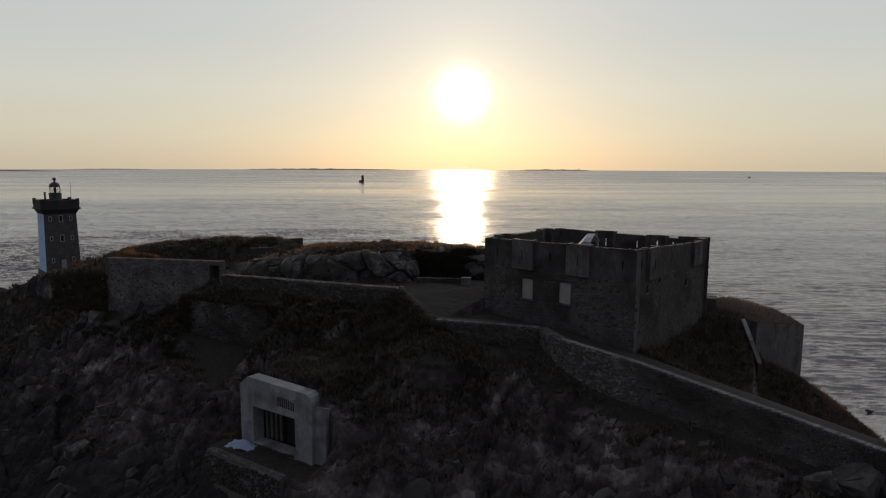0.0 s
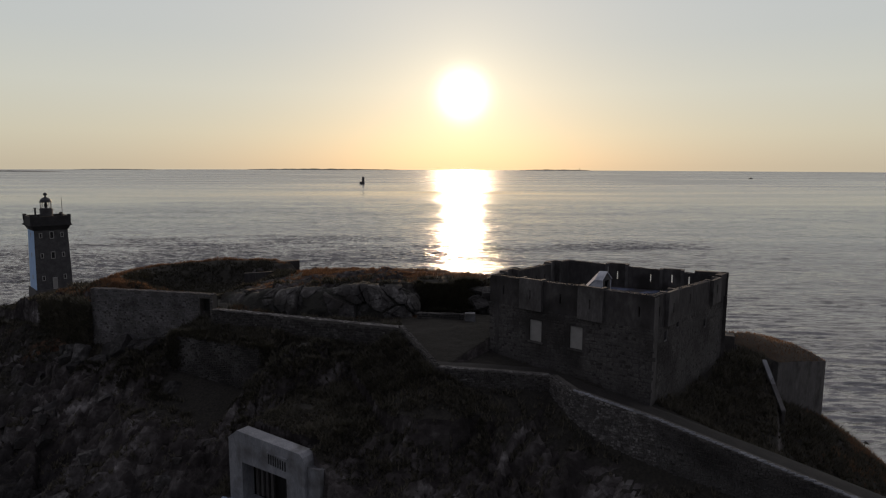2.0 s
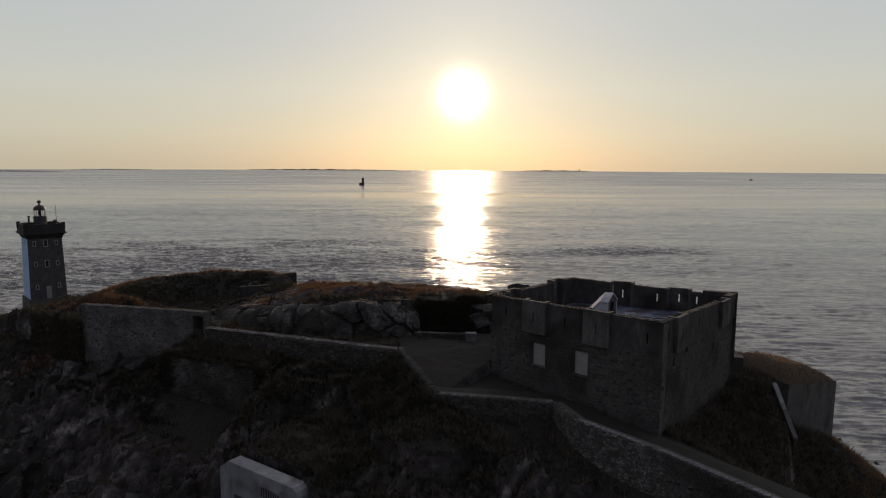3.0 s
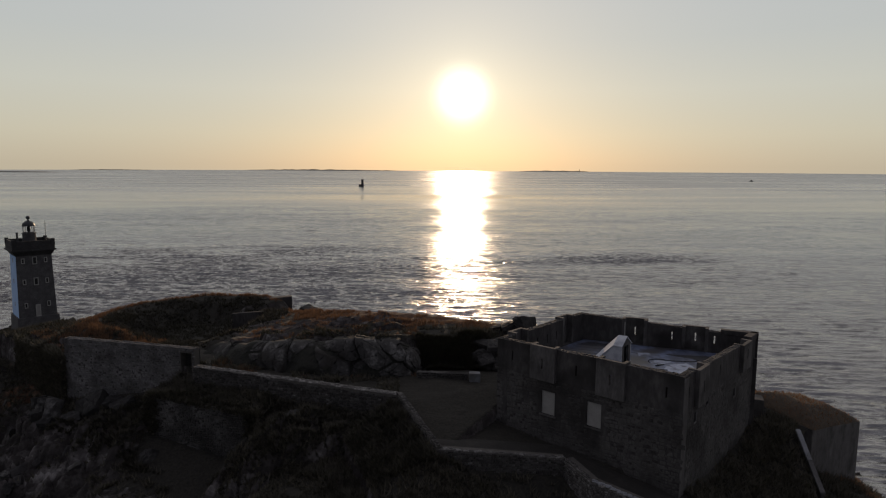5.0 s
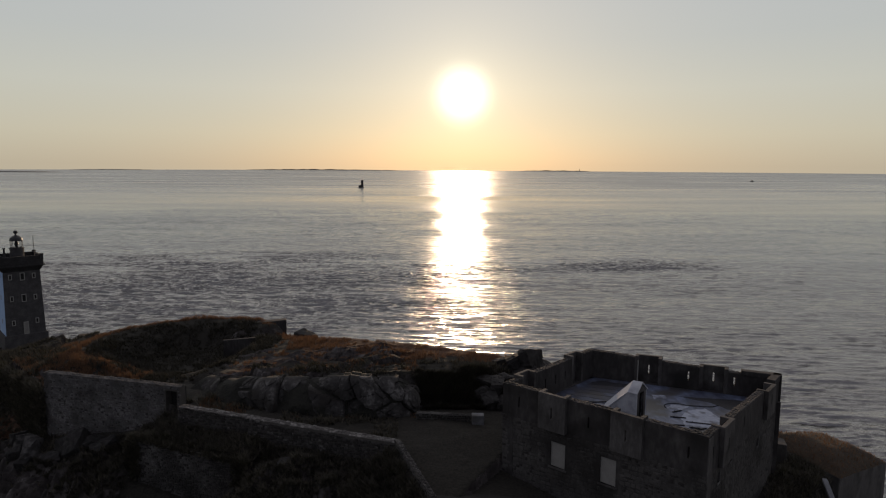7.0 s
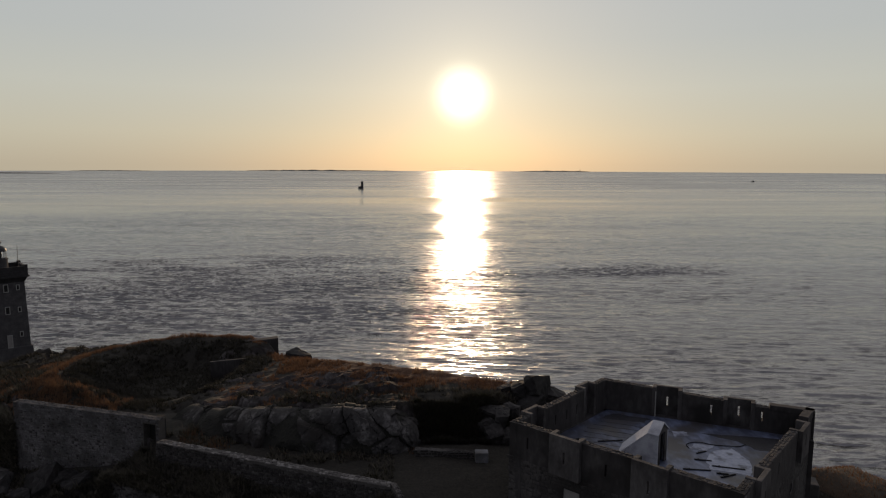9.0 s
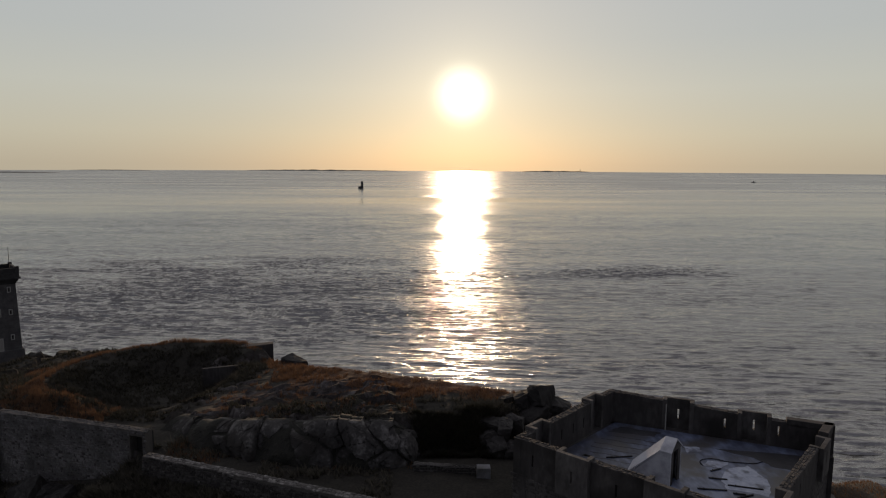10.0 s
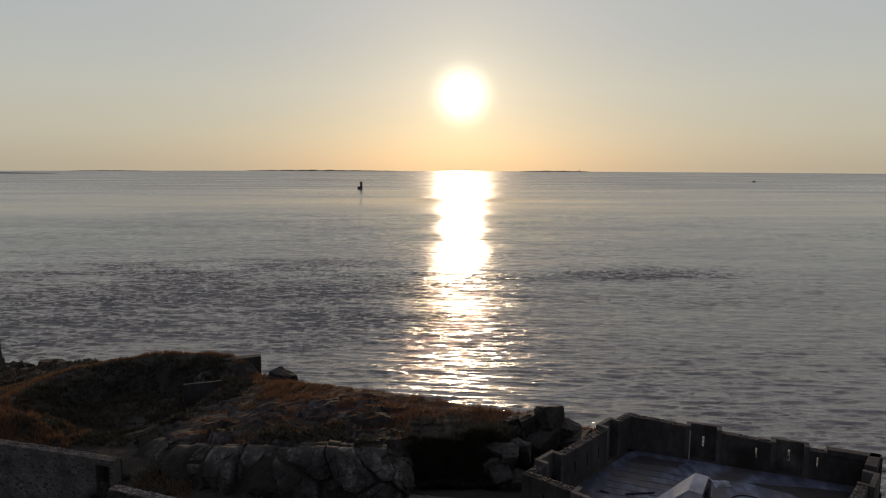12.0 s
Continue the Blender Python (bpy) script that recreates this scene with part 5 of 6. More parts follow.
def boulder(x, y, size, rng, label, group, sink=0.3, name="boulder", z=None, tall=1.0, stock=None):
    ob = new(name, (stock or ROCKS)[rng.randrange(8)])
    g = float(ground_height(np.array([x]), np.array([y]))[0]) if z is None else z
    ob.matrix_world = Matrix.LocRotScale((x, y, g + size * (0.7 - sink * 1.4) * 0.6), Euler((rng.uniform(-0.5, 0.5), rng.uniform(-0.5, 0.5), rng.uniform(0, 6.3))),
                                         Vector((size * rng.uniform(0.8, 1.3), size * rng.uniform(0.7, 1.1), size * rng.uniform(0.7, 1.0) * tall)))
    return tagged(ob, label, "boulder", group)


def scatter_boulders():
    rng = random.Random(5)
    for _ in range(90):
        x, y = rng.uniform(-60, 30), rng.uniform(40, 82)
        d = float(edge_distance(np.array([x]), np.array([y]))[0][0])
        if d < 3 or d > 26 or (-20 < x < -4 and 50 < y < 66) or (-32 < x < -13 and y > 64):
            continue
        boulder(x, y, rng.choice((0.4, 0.5, 0.6, 0.7, 0.8, 0.9)), rng, "angular dark granite boulder on the slope", "boulders on the slope", 0.6, stock=SLABS)
    for x, y, z, size, tall in ((9.3, 82.8, 22.3, 1.5, 1.1), (7.7, 82.9, 21.9, 1.35, 0.75), (6.3, 83.2, 21.9, 0.8, 0.8), (10.7, 83.4, 21.2, 1.3, 0.9), (8.6, 81.5, 21.0, 1.5, 0.9), (11.6, 82.0, 20.4, 1.4, 0.8)):
        boulder(x, y, size, rng, "large dark rock on the crest beside the fort", "rocks beside the fort", 0.5, stock=SLABS, z=z - 0.1, tall=tall)
    for x, y, z, size, tall in ((4.7, 77.2, 20.0, 1.25, 1.3), (4.0, 77.6, 20.6, 0.9, 1.2), (5.4, 78.1, 21.3, 1.2, 1.0), (4.4, 78.6, 21.6, 0.9, 0.9), (5.9, 77.0, 19.7, 1.0, 1.0), (6.6, 79.4, 21.0, 1.2, 1.1)):
        boulder(x, y, size, rng, "lichened granite rock against the fort's corner", "rocks beside the fort", 0.5, stock=SLABS, z=z - 0.35, tall=tall)
    for x, y, size in ((-43.6, 81.6, 1.6), (-45.0, 83.0, 1.5), (-43.2, 80.0, 1.2), (-46.6, 84.6, 1.4), (-44.6, 80.6, 1.1)):
        boulder(x, y, size, rng, "dark granite rock at the end of the high wall", "rocks by the high wall", 0.55, stock=SLABS)
    for x, y, size in ((-18.9, 103.4, 1.5), (-17.2, 103.0, 1.1), (-15.9, 102.4, 0.8)):
        boulder(x, y, size, rng, "dark rock breaking the skyline of the crest", "rocks beyond the crest", 0.1, stock=SLABS)
    for x, y, size, tall in ((-38.2, 79.2, 1.5, 1.3), (-36.6, 78.4, 1.7, 1.5), (-35.0, 78.2, 1.3, 1.2), (-33.4, 77.0, 1.1, 1.3), (-39.8, 78.8, 1.2, 1.5), (-30.6, 74.6, 0.7, 1.2), (-27.6, 69.8, 0.9, 1.2), (-14.6, 68.6, 0.9, 1.1), (-13.2, 67.9, 0.8, 1.3), (-11.6, 68.2, 0.6, 1.2)):
        boulder(x, y, size, rng, "dark granite rock at the foot of the walls", "rocks under the walls", 0.7, stock=SLABS, tall=tall)
    for x, y, size in ((29.2, 43.0, 1.7), (27.0, 43.2, 1.2), (31.4, 41.6, 1.5)):
        boulder(x, y, size, rng, "rough grey rock below the ramp wall", "rocks below the ramp", 0.4, stock=CRAGS)
    for k in range(26):
        boulder(rng.uniform(50, 58), rng.uniform(82, 93), rng.uniform(0.3, 0.9), rng, "wet black rock at the water's edge", "rocks at the waterline", z=0.0)
    for k in range(22):
        boulder(rng.uniform(-104, -62), rng.uniform(128, 152), rng.uniform(0.4, 1.1), rng, "dark rock at the lighthouse foot", "rocks round the lighthouse")


scatter_boulders()


def lean_slabs():
    """Tilted granite slabs that break out of the landward slope, all leaning with the bedding."""
    rng = random.Random(11)
    bed = Vector((0.62, 0.38, 0.68)).normalized()
    face = Vector((-0.35, -0.82, 0.45))
    face = (face - bed * face.dot(bed)).normalized()
    side = bed.cross(face)
    basis = Matrix((bed, side, face)).transposed()
    n = 0
    while n < 120:
        x, y = rng.uniform(-66, 16), rng.uniform(40, 92)
        d = float(edge_distance(np.array([x]), np.array([y]))[0][0])
        craggy = float(fbm(np.array([x * 0.09]), np.array([y * 0.09]), 51)[0])
        if d < 3.5 or d > 30 or (-24 < x < -2 and 46 < y < 67) or (-34 < x < -12 and y > 62 and d < 8) or (x > -4 and d < 7) or craggy + rng.uniform(-0.2, 0.3) < -0.05:
            continue
        n += 1
        size = rng.choice((0.4, 0.5, 0.6, 0.8, 1.0, 1.3)) * rng.uniform(0.8, 1.15)
        z = float(ground_height(np.array([x]), np.array([y]))[0])
        turn = Matrix.Rotation(rng.uniform(-0.7, 0.7), 3, "Z") @ basis @ Euler((rng.uniform(-0.7, 0.7), rng.uniform(-0.45, 0.45), rng.uniform(-0.6, 0.6))).to_matrix()
        ob = new("boulder", CRAGS[rng.randrange(8)])
        ob.matrix_world = Matrix.LocRotScale((x, y, z - 0.25 * size), turn.to_quaternion(), Vector((size * rng.uniform(0.8, 1.3), size * rng.uniform(0.7, 1.1), size * rng.uniform(0.4, 0.75))))
        tagged(ob, "tilted grey granite slab breaking out of the slope", "rock", "slabs on the slope")


lean_slabs()


def build_rock_face():
    """The bare granite front of the knoll: leaning slabs with deep cracks, rolling over at the top."""
    line = [Vector(p) for p in ((-26.5, 82.2), (-22.0, 78.4), (-17.0, 76.0), (-12.0, 74.9), (-7.0, 74.5), (-3.6, 74.5), (-2.3, 75.6), (-1.9, 79.0))]
    lens = [0.0]
    for p, q in zip(line, line[1:]):
        lens.append(lens[-1] + (q - p).length)
    nu, nv = 360, 60
    u = np.linspace(0, lens[-1], nu + 1)
    px, py = np.interp(u, lens, [p.x for p in line]), np.interp(u, lens, [p.y for p in line])
    k = 7
    sx, sy = (np.convolve(np.pad(c, k, "edge"), np.ones(2 * k + 1) / (2 * k + 1), "valid") for c in (px, py))
    tx, ty = np.gradient(sx), np.gradient(sy)
    ln = np.hypot(tx, ty)
    nx, ny = ty / ln, -tx / ln
    lip = np.interp(sx, [-25, -21, -16, -10, -4, -2], [20.1, 21.2, 22.0, 22.45, 22.4, 22.0])
    v = np.linspace(0, 1, nv + 1)
    U, V = np.meshgrid(u, v)
    rise = np.clip(V / 0.72, 0, 1)
    over = np.clip((V - 0.66) / 0.34, 0, 1)
    Z = 18.6 + (lip[None, :] - 18.6) * np.sin(rise * math.pi / 2) ** 0.9
    back = 0.1 + 2.3 * rise ** 1.8 + 1.3 * over
    warp = 0.22 * fbm(U * 0.5, Z * 0.6, 301)
    lean = U + 0.35 * Z
    b1, c1 = cells(lean * 0.27 + 0.5 * warp, Z * 0.33 + 0.06 * U + 0.3 * warp, 303)
    b2, c2 = cells(lean * 0.6 + warp, Z * 0.8 - 0.12 * U + 0.4 * warp, 307)
    b3 = cells(lean * 1.7 + 2 * warp, Z * 1.5 + 0.3 * U, 317)[0]
    out = 1.0 * b1 - 0.8 * (1 - sstep(0, 0.07, c1)) + 0.28 * b2 - 0.14 * (1 - sstep(0, 0.05, c2)) + 0.07 * b3 + 0.05 * fbm(U * 2.2, Z * 2.2, 309) - 0.03 * np.abs(fbm(U * 6, Z * 6, 311))
    out *= 1 - 0.2 * over
    X = sx[None, :] + nx[None, :] * (out - back)
    Y = sy[None, :] + ny[None, :] * (out - back)
    Z = Z - over * (0.5 + 2.0 * over) + 0.5 * (b1 + 0.5 * b2) * sstep(0.5, 0.9, rise)
    s = Shape()
    s.v = np.stack([X, Y, Z], -1).reshape(-1, 3).tolist()
    n = nu + 1
    s.f = [(j * n + i, j * n + i + 1, (j + 1) * n + i + 1, (j + 1) * n + i) for j in range(nv) for i in range(nu)]
    rock = thing("rock_outcrop", "bare cracked granite face of the knoll", "rock")
    part("face", s, M_OUTCROP, rock)
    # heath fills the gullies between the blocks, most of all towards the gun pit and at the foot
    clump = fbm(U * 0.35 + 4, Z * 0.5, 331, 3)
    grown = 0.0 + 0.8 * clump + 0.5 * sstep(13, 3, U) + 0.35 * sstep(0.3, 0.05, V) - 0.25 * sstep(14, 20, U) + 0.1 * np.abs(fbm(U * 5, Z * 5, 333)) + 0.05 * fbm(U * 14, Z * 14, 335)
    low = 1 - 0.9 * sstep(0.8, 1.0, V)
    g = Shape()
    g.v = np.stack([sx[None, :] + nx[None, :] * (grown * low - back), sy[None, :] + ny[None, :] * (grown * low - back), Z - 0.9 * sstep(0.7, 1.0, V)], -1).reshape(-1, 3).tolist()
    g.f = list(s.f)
    single("gully_heath", g, M_GULLY, "heath in the rock face's gullies, near-black for their shade", "heath", kind="stuff")
    # fallen blocks at its foot
    rng = random.Random(77)
    for a, lift, w, h, tilt in ((22.6, 0.12, 1.3, 0.7, 0.1), (17.6, 0.1, 0.9, 0.6, 0.4), (12.4, 0.1, 1.1, 0.7, -0.3), (8.2, 0.15, 1.2, 0.6, 0.3), (4.6, 0.3, 1.3, 0.8, 0.2)):
        k = min(int(a / lens[-1] * nu), nu)
        z = 18.6 + (float(lip[k]) - 18.6) * lift
        inset = 0.1 + 2.3 * (lift * 0.85) ** 1.8 + 0.45
        yaw = math.atan2(float(ty[k]), float(tx[k]))
        ob = new("slab", SLABS[rng.randrange(8)])
        ob.parent = rock
        ob.matrix_local = (Matrix.Translation((float(sx[k] - nx[k] * inset), float(sy[k] - ny[k] * inset), z)) @ Matrix.Rotation(yaw + rng.uniform(-0.15, 0.15), 4, "Z")
                           @ Matrix.Rotation(radians(-40) + rng.uniform(-0.12, 0.12), 4, "X") @ Matrix.Rotation(-tilt, 4, "Y") @ Matrix.Diagonal((w, 0.8, h, 1)))


build_rock_face()


def tufts(name, label, mat, places, blades, height, width, seed):
    rng = random.Random(seed)
    sprawl = (0.3, 1.3) if mat == M_HEATH else (0.05, 0.5)
    vs, fs = [], []
    px, py = np.array([q[0] for q in places]), np.array([q[1] for q in places])
    grown = 0.45 + 1.1 * vnoise(px * 0.55, py * 0.55, seed + 300) * (0.5 + vnoise(px * 0.17, py * 0.17, seed + 310))
    for (x, y, z), g in zip(places, grown.tolist()):
        for _ in range(blades):
            a, r = rng.uniform(0, 6.283), rng.uniform(0, 0.22)
            h, w = g * height * rng.uniform(0.5, 1.25), width * rng.uniform(0.6, 1.2)
            bx, by = x + r * math.cos(a * 3), y + r * math.sin(a * 3)
            lean = rng.uniform(*sprawl) * h
            c, sn = math.cos(a), math.sin(a)
            k = len(vs)
            vs += [(bx - w * sn, by + w * c, z - 0.05), (bx + w * sn, by - w * c, z - 0.05), (bx + lean * c, by + lean * sn, z + h)]
            fs.append((k, k + 1, k + 2))
    me = bpy.data.meshes.new(name)
    me.from_pydata(vs, [], fs)
    me.materials.append(mat)
    return tagged(new(name, me), label, "grass", kind="stuff")


def on_ground(n, seed, x0, x1, y0, y1, keep):
    r = np.random.RandomState(seed)
    x, y = r.uniform(x0, x1, n), r.uniform(y0, y1, n)
    z = ground_height(x, y)
    gx = (ground_height(x + 0.3, y) - z) / 0.3
    gy = (ground_height(x, y + 0.3) - z) / 0.3
    m = keep(x, y, z, np.hypot(gx, gy))
    return list(zip(x[m].tolist(), y[m].tolist(), z[m].tolist()))


def clumpy(x, y, seed):
    return fbm(x * 0.35, y * 0.35, seed) + 0.6 * fbm(x * 1.5, y * 1.5, seed + 1)


tufts("dry_grass", "dry russet grass on the crest of the islet", M_DRY,
      on_ground(64000, 3, -60, 22, 74, 116, lambda x, y, z, g: (g < 0.9) & (z > 17) & (clumpy(x, y, 7) > -0.25) & (np.hypot(x + 32, y - 95) > 11.8) & ~((x > -38) & (x < -24) & (y < 91)) & ~((x > -2.5) & (y < 82.3 + 0.8 * clumpy(x, y, 5))) & (~((x < -3) & (x > -24) & (y < 90)) | (clumpy(x, y, 9) > 0.05))), 5, 0.34, 0.035, 1)
tufts("heath", "dark heath added in the gun pit for the shade there", M_HEATH,
      on_ground(9000, 6, -44, -20, 84, 107, lambda x, y, z, g: (np.hypot(x + 32, y - 95) < 11.5) & (clumpy(x, y, 19) > -0.35)), 6, 0.32, 0.05, 8)
tufts("heath", "dark heath and bramble on the slope", M_HEATH,
      on_ground(48000, 4, -46, 50, 42, 82, lambda x, y, z, g: (g < 1.3) & (z > 5) & (clumpy(x, y, 17) > -0.05) & ~((x > -2) & (x < 31) & (edge_distance(x, y)[0] < 0.3) & (edge_distance(x, y)[0] > -4.2))
                & ~((x > -4) & (x < 8) & (y > 60) & (y < 79)) & ~((x > -29) & (x < -16) & (x * 0.344 + y * 0.939 < 58.6) & (x * 0.344 + y * 0.939 > 54.0)) & ~((x > -20) & (x < -7) & (y > 44) & (y < 56.5) & (z > 7.6) & (z < 8.7))), 6, 0.4, 0.06, 2)

tufts("heath", "low dark heath above the gun casemate", M_HEATH,
      on_ground(9000, 74, -19, 4, 52, 67, lambda x, y, z, g: (edge_distance(x, y)[0] > 1.0) & (z > 11) & (clumpy(x, y, 87) > -0.4)), 6, 0.3, 0.07, 22)
tufts("heath", "dark bramble on the flank of the knoll", M_HEATH,
      on_ground(15000, 24, -2.6, 9, 76.2, 83, lambda x, y, z, g: (z > 19.25) & (y < 80.3 + 2.6 * fbm(x * 0.3, y * 0.1, 5)) & (x > -2.4 + 1.4 * fbm(x * 0.2, y * 0.6, 15)) & (clumpy(x, y, 27) > -0.5)), 9, 0.6, 0.09, 15)
tufts("dry_grass", "tall golden grass on the hump behind the high wall", M_DRY,
      on_ground(3000, 25, -46, -33, 82.5, 91, lambda x, y, z, g: (edge_distance(x, y)[0] < -1.4) & (clumpy(x, y, 29) > 0.12) & (z > 18.6)), 7, 0.38, 0.035, 16)
tufts("heath", "dark heath on the slope below the brink", M_HEATH,
      on_ground(22000, 34, 16, 62, 40, 84, lambda x, y, z, g: (z > 1.5) & (z < 17.5) & (edge_distance(x, y)[0] < -4.2) & (clumpy(x, y, 57) > -0.45) & (y - 55.76 < (x - 17.25) * 1.164 - 0.8)), 7, 0.5, 0.06, 16)
tufts("dry_grass", "tawny grass along the shore below the fort", M_DRY,
      on_ground(9000, 44, 36, 62, 52, 92, lambda x, y, z, g: (z > 1.2) & (z < 11) & (clumpy(x, y, 67) > np.where(x > 44, -0.25, 0.15))), 6, 0.5, 0.04, 18)
tufts("heath", "dark heath between the wall and the lighthouse", M_HEATH,
      on_ground(16000, 54, -92, -40, 80, 142, lambda x, y, z, g: (z > 3) & (g < 1.6) & (clumpy(x, y, 77) > -0.2) & (np.hypot(x + 32, y - 95) > 14) & (np.hypot(x + 83, y - 141) > 5.5)), 6, 0.5, 0.08, 20)
tufts("heath", "dense dark bramble at the foot of the terrace walls", M_HEATH,
      on_ground(30000, 14, -48, 2, 58, 82, lambda x, y, z, g: (edge_distance(x, y)[0] > 0.4) & (edge_distance(x, y)[0] < 7.5) & (z > 12) & ((x > -36) | (edge_distance(x, y)[0] > 3)) & (clumpy(x, y, 47) > -0.45) & ~((x > -29) & (x < -17) & (x * 0.344 + y * 0.939 < 58.4) & (x * 0.344 + y * 0.939 > 55.0))), 7, 0.46, 0.09, 12)




def cliff_bramble():
    """Bramble added over the broken edge west of the high wall to cover and darken it."""
    rng = random.Random(91)
    places = []
    for k, n in ((2, 1300), (3, 1000)):
        (ax, ay), (bx, by) = EDGE[k], EDGE[k + 1]
        d = Vector((bx - ax, by - ay)).normalized()
        for _ in range(n):
            u, out = rng.random(), rng.uniform(0.1, 0.7)
            low = EDGE_FOOT[k] + u * (EDGE_FOOT[k + 1] - EDGE_FOOT[k])
            high = EDGE_TOP[k] + u * (EDGE_TOP[k + 1] - EDGE_TOP[k])
            places.append((ax + u * (bx - ax) + d.y * out, ay + u * (by - ay) - d.x * out, rng.uniform(low - 0.5, high)))
    tufts("bramble", "dark bramble added to cover and darken the broken edge", M_HEATH, places, 8, 0.5, 0.1, 93)


cliff_bramble()


def wall_top_heath():
    """Heath rooted along the top of the buttress and at its ragged ends."""
    rng = random.Random(95)
    a, b = Vector((-28.4, 72.4)), Vector((-17.2, 68.3))
    d = (b - a).normalized()
    left = Vector((-d.y, d.x))
    places = []
    for _ in range(900):
        u = rng.uniform(-0.3, (b - a).length + 0.6)
        q = a + d * u + left * rng.uniform(-0.08, 0.7)
        places.append((q.x, q.y, 17.95 - 0.45 * u / 11.9 + rng.uniform(-0.25, 0.0)))
    for end, low, high in ((a, 14.0, 17.8), (b, 13.4, 17.4)):
        for _ in range(260):
            z = rng.uniform(low, high)
            q = end + d * rng.gauss(0, 0.35) - left * rng.uniform(0.05, 0.25)
            places.append((q.x, q.y, z))
    tufts("bramble", "dark bramble along the buttress wall", M_HEATH, places, 7, 0.4, 0.1, 97)


wall_top_heath()


# ---------------------------------------------------------------- stones of the walls
def stone_mesh(seed, mat):
    rng = random.Random(seed)
    s = Shape()
    j = lambda a: a + rng.uniform(-0.07, 0.07)
    back = [(-0.5, 0, -0.5), (0.5, 0, -0.5), (0.5, 0, 0.5), (-0.5, 0, 0.5)]
    rim = [(j(x * 0.96), -0.55, j(z * 0.94)) for x, _, z in back]
    front = [(j(x * 0.72), -1.0 + rng.uniform(-0.15, 0.1), j(z * 0.66)) for x, _, z in back]
    s.add(back + rim + front, [(k, (k + 1) % 4, 4 + (k + 1) % 4, 4 + k) for k in range(4)] + [(4 + k, 4 + (k + 1) % 4, 8 + (k + 1) % 4, 8 + k) for k in range(4)] + [(8, 9, 10, 11)])
    return s.mesh("stone", mat)


STONES = [stone_mesh(k, M_STONE) for k in range(10)]
PALE = [stone_mesh(k, M_PALE) for k in range(10)]
RUBBLE = [stone_mesh(k, M_BUTTRESS) for k in range(10)]
ASHLAR = [stone_mesh(k, M_ASHLAR) for k in range(10)]


def stone_face(owner, p0, p1, z0, z1, course, depth, seed, limit=300, skip=(), stock=None):
    """Courses of rough stones on the outer face from p0 to p1. z0, z1: (start, end) heights. The first ones up to the limit are parts, the rest one joined part."""
    rng = random.Random(seed)
    a, b = Vector(p0), Vector(p1)
    length = (b - a).length
    d = (b - a) / length
    turn = math.atan2(d.y, d.x)
    stock = stock or STONES
    rows = []
    z = max(z1)
    while z > min(z0):
        h = course * rng.uniform(0.7, 1.3)
        s = rng.uniform(-0.3, 0)
        while s < length:
            w = course * rng.choice((0.8, 1.0, 1.2, 1.5, 1.9, 2.4)) * rng.uniform(0.85, 1.15)
            m = min(max(s + w / 2, 0), length)
            u = m / length
            top, low = z1[0] + (z1[1] - z1[0]) * u, z0[0] + (z0[1] - z0[0]) * u
            zc = z - h / 2
            if zc + h / 2 <= top + 0.02 and zc > low and 0 < s + w / 2 < length and not any(g[0] < m + w / 2 and g[1] > m - w / 2 and g[2] < zc + h / 2 and g[3] > zc - h / 2 for g in skip):
                p = a + d * m
                g = 0.82 + 0.14 * rng.random()
                rows.append((m, Matrix.LocRotScale((p.x, p.y, zc + 0.22 * h * math.sin(2.1 * m + 5 * z)), Euler((rng.uniform(-0.08, 0.08), rng.uniform(-0.22, 0.22), turn + rng.uniform(-0.08, 0.08))), Vector((w * g, depth * rng.uniform(0.6, 1.4), h * g))), rng.randrange(len(STONES))))
            s += w
        z -= h
    vs, fs = [], []
    tpl = [([v.co.copy() for v in me.vertices], [tuple(q.vertices) for q in me.polygons]) for me in stock]
    order = list(range(len(rows)))
    rng.shuffle(order)
    for c, k in enumerate(order):
        m, mat, kind = rows[k]
        if c < limit:
            ob = new("stone", stock[kind])
            ob.parent = owner
            ob.matrix_local = mat
        else:
            n = len(vs)
            vs += [tuple(mat @ v) for v in tpl[kind][0]]
            fs += [tuple(i + n for i in q) for q in tpl[kind][1]]
    if vs:
        me = bpy.data.meshes.new("stonework")
        me.from_pydata(vs, [], fs)
        me.materials.append(stock[0].materials[0])
        ob = new("stonework", me)
        ob.parent = owner
        tagged(ob, kind="stuff")


for k in range(4):
    stone_face(ramp_wall, RAMP[k], RAMP[k + 1], (RAMP_FOOT[k] - 0.8, RAMP_FOOT[k + 1] - 0.8), (RAMP_TOP[k], RAMP_TOP[k + 1]), 0.17, 0.08, 100 + k, limit=75, stock=RUBBLE if k == 3 else STONES)
stone_face(bend_wall, (-3.9, 67.0), (-0.35, 58.9), (15.5, 14), (20.2, 18.8), 0.22, 0.06, 110, limit=150, stock=RUBBLE)
stone_face(terrace_wall, (-25.0, 74.7), (-3.9, 67.0), (16, 15.5), (20.0, 19.95), 0.2, 0.08, 111, limit=250)
stone_face(tall_wall, (-42.2, 82.0), (-25.6, 76.6), (12.0, 16), (20.9, 21.25), 0.19, 0.04, 112, limit=250, stock=PALE, skip=[(15.75, 17.1, 18.4, 20.75)])
stone_face(buttress_wall, (-28.4, 72.4), (-17.2, 68.3), (12, 12.5), (17.95, 17.5), 0.2, 0.09, 113, limit=250, stock=RUBBLE)
stone_face(fort, FL, FC, (16.3, 16.0), (22.7, 22.7), 0.26, 0.02, 120, limit=150, stock=ASHLAR, skip=[(4.4, 6.1, 19.5, 21.75), (8.65, 10.3, 19.5, 21.85)])
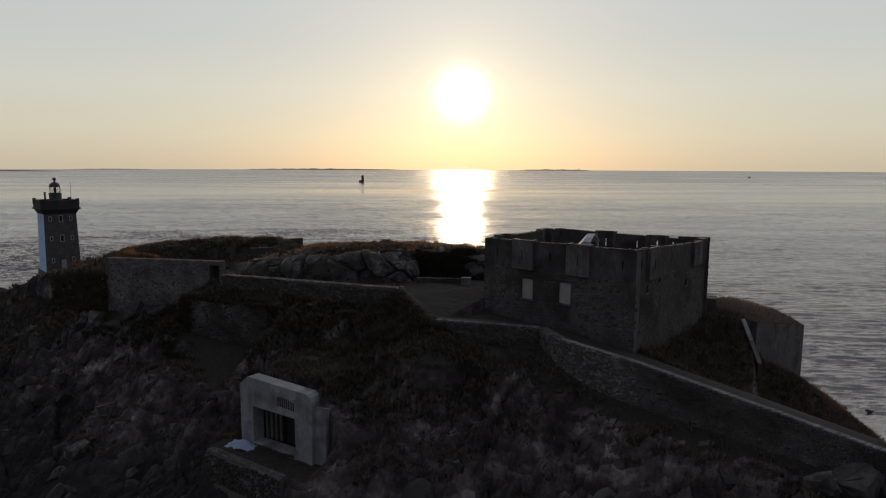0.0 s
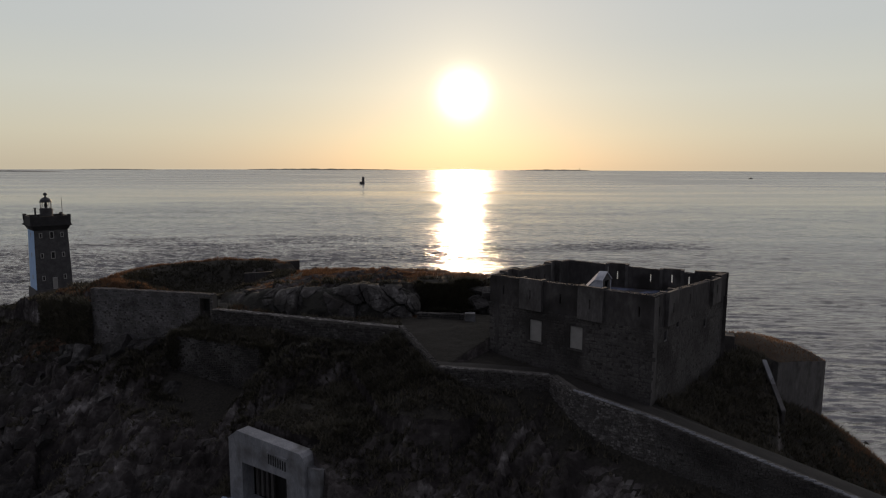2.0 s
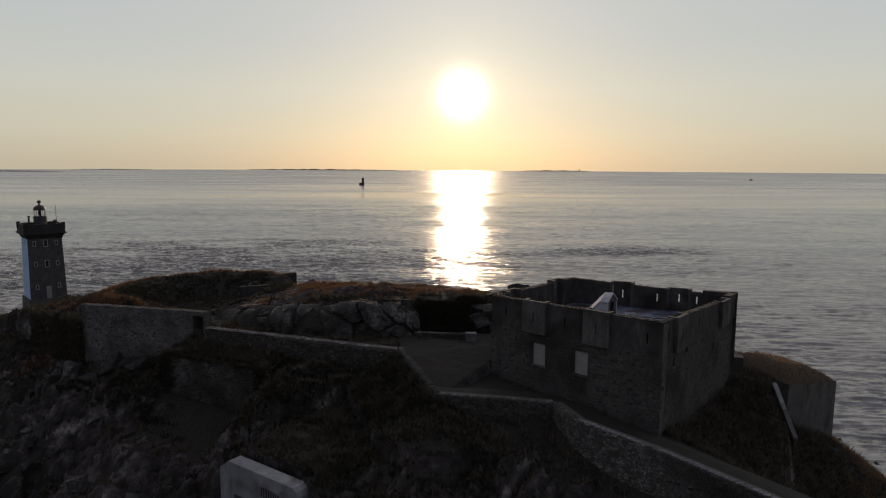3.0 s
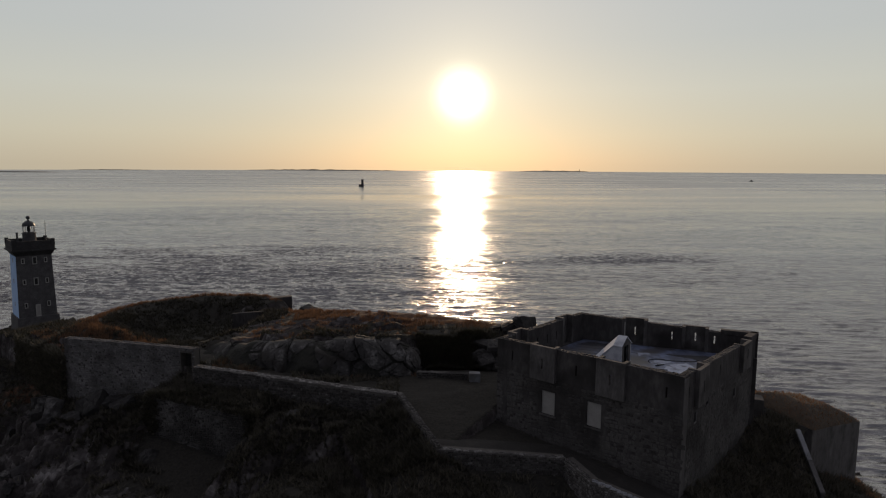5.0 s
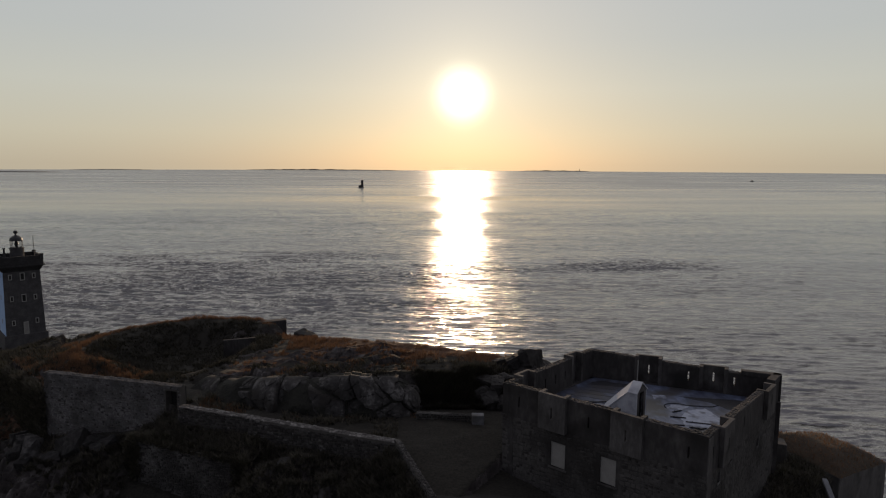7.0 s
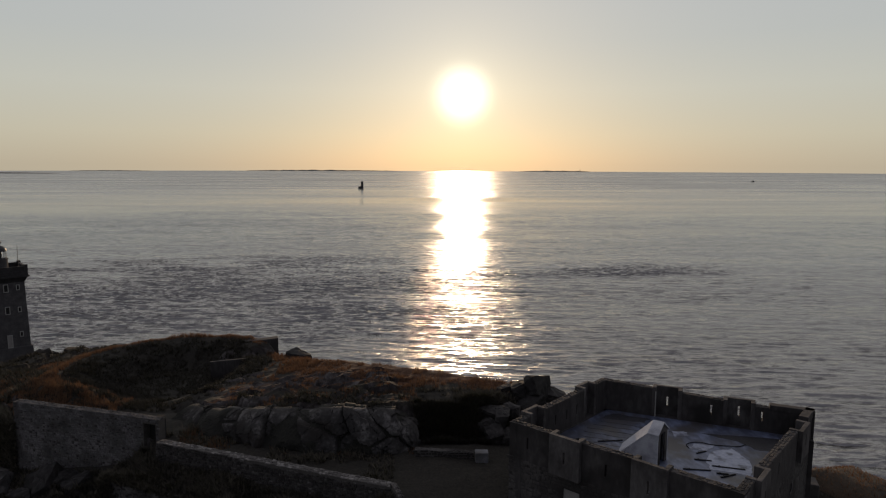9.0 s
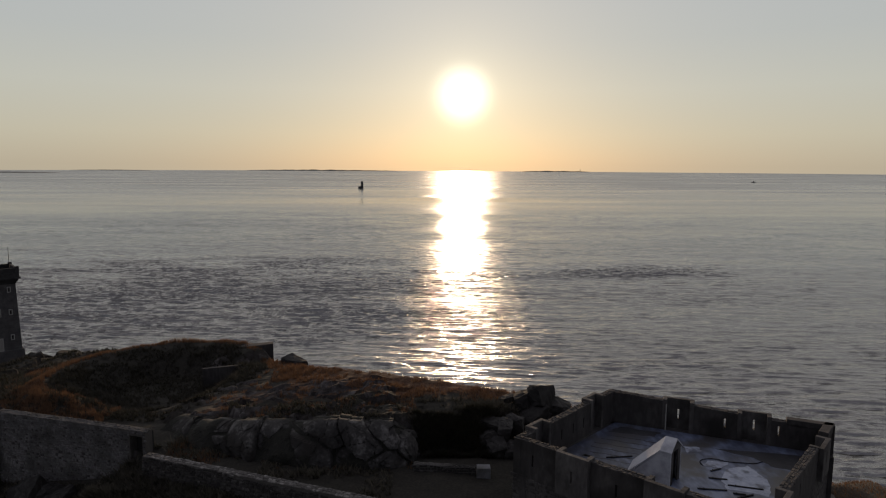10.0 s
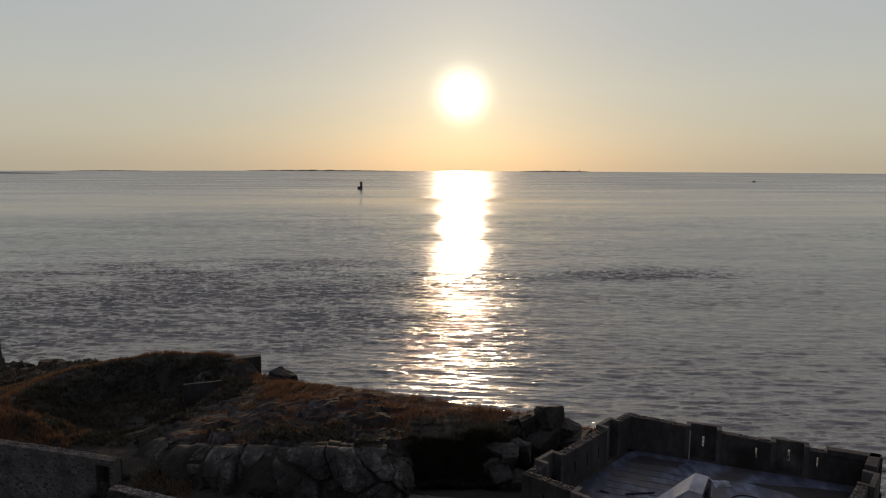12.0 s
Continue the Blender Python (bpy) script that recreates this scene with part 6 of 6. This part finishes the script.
stone_face(fort, FC, BR, (14.0, 15.6), (22.7, 22.7), 0.26, 0.02, 121, limit=150, stock=ASHLAR, skip=[(0, 0.9, 0, 30)] + [(a - 0.12, b + 0.2, c - 0.2, e + 0.12) for a, b, c, e in SMALL])


apron_wall = wall_core("apron_wall", "collapsed rubble apron below the casemate", [apron_point(-0.9, -3.0), apron_point(8.4, -3.3)], [8.25, 8.3], [6, 6], 0.7)
stone_face(apron_wall, apron_point(-0.9, -3.0), apron_point(8.4, -3.3), (5.5, 5.5), (8.25, 8.3), 0.24, 0.16, 131, limit=200, stock=RUBBLE)


def cap_stones(owner, p0, p1, z0, z1, thick, seed, stock=STONES):
    """Rough stones bedded flat along the top of a wall."""
    rng = random.Random(seed)
    a, b = Vector(p0), Vector(p1)
    length = (b - a).length
    d = (b - a) / length
    left = Vector((-d.y, d.x))
    tpl = [([v.co.copy() for v in me.vertices], [tuple(p.vertices) for p in me.polygons]) for me in stock]
    vs, fs = [], []
    rows = 3
    for r in range(rows):
        u = rng.uniform(0, 0.3)
        while u < length - 0.15:
            w = rng.uniform(0.22, 0.55)
            q = a + d * (u + w / 2) + left * (thick * (r + 0.5) / rows)
            z = z0 + (z1 - z0) * u / length - 0.04
            m = (Matrix.Translation((q.x, q.y, z)) @ Matrix.Rotation(math.atan2(d.y, d.x) + rng.uniform(-0.12, 0.12), 4, "Z")
                 @ Matrix.Rotation(radians(-90) + rng.uniform(-0.12, 0.12), 4, "X") @ Matrix.Diagonal((w, rng.uniform(0.05, 0.11), thick / rows * 1.05, 1)))
            verts, faces = tpl[rng.randrange(len(tpl))]
            n = len(vs)
            vs += [tuple(m @ v) for v in verts]
            fs += [tuple(i + n for i in f) for f in faces]
            u += w * rng.uniform(0.95, 1.15)
    me = bpy.data.meshes.new("coping")
    me.from_pydata(vs, [], fs)
    me.materials.append(stock[0].materials[0])
    ob = new("coping", me)
    ob.parent = owner
    tagged(ob, kind="stuff")


COPING = [stone_mesh(60 + k, M_CONC) for k in range(6)]
for k in range(5):
    cap_stones(ramp_wall, RAMP[k], RAMP[k + 1], RAMP_TOP[k], RAMP_TOP[k + 1], 0.36, 140 + k, COPING if k > 1 else STONES)
cap_stones(bend_wall, (-3.9, 67.0), (-0.35, 58.9), 20.2, 18.8, 0.42, 150)
cap_stones(terrace_wall, (-25.0, 74.7), (-3.9, 67.0), 20.0, 19.95, 0.75, 151)
cap_stones(tall_wall, (-42.2, 82.0), (-25.6, 76.6), 20.9, 21.25, 0.8, 152, PALE)
stone_face(yard_wall, (-2.4, 73.6), (2.6, 73.0), (18.6, 18.6), (19.9, 19.9), 0.2, 0.05, 133, limit=80, stock=RUBBLE)
stone_face(casemate, (1.7, 0.0), (6.7, 0.0), (-0.6, -0.6), (0.86, 0.86), 0.26, 0.07, 135, limit=120, stock=RUBBLE)
cap_stones(yard_wall, (-2.4, 73.6), (2.6, 73.0), 19.9, 19.9, 0.5, 155, RUBBLE)
cap_stones(apron_wall, apron_point(-0.9, -3.0), apron_point(8.4, -3.3), 8.25, 8.3, 0.7, 154)
WORN = [stone_mesh(80 + k, M_FORT) for k in range(6)]
for k, (p, q, za, zb, boxes) in enumerate(((FL, FC, TOPS["FL"], TOPS["FC"], (3.6, 6.0, 9.7, 12.1)), (FC, BR, TOPS["FC"], TOPS["BR"], (2.2, 4.4, 13.2, 15.6)),
                                           (BR, BL, TOPS["BR"], TOPS["BL"], (4.2, 6.6, 9.8, 12.2)), (BL, FL, TOPS["BL"], TOPS["FL"], (2.0, 4.0, 9.6, 11.6)))):
    length = (Vector(q) - Vector(p)).length
    spans = [0.3, *boxes, length - 0.3]
    for u0, u1 in zip(spans[::2], spans[1::2]):
        cap_stones(fort, along(p, q, u0), along(p, q, u1), za + (zb - za) * u0 / length, za + (zb - za) * u1 / length, 0.6, 170 + 7 * k + int(u0), WORN)
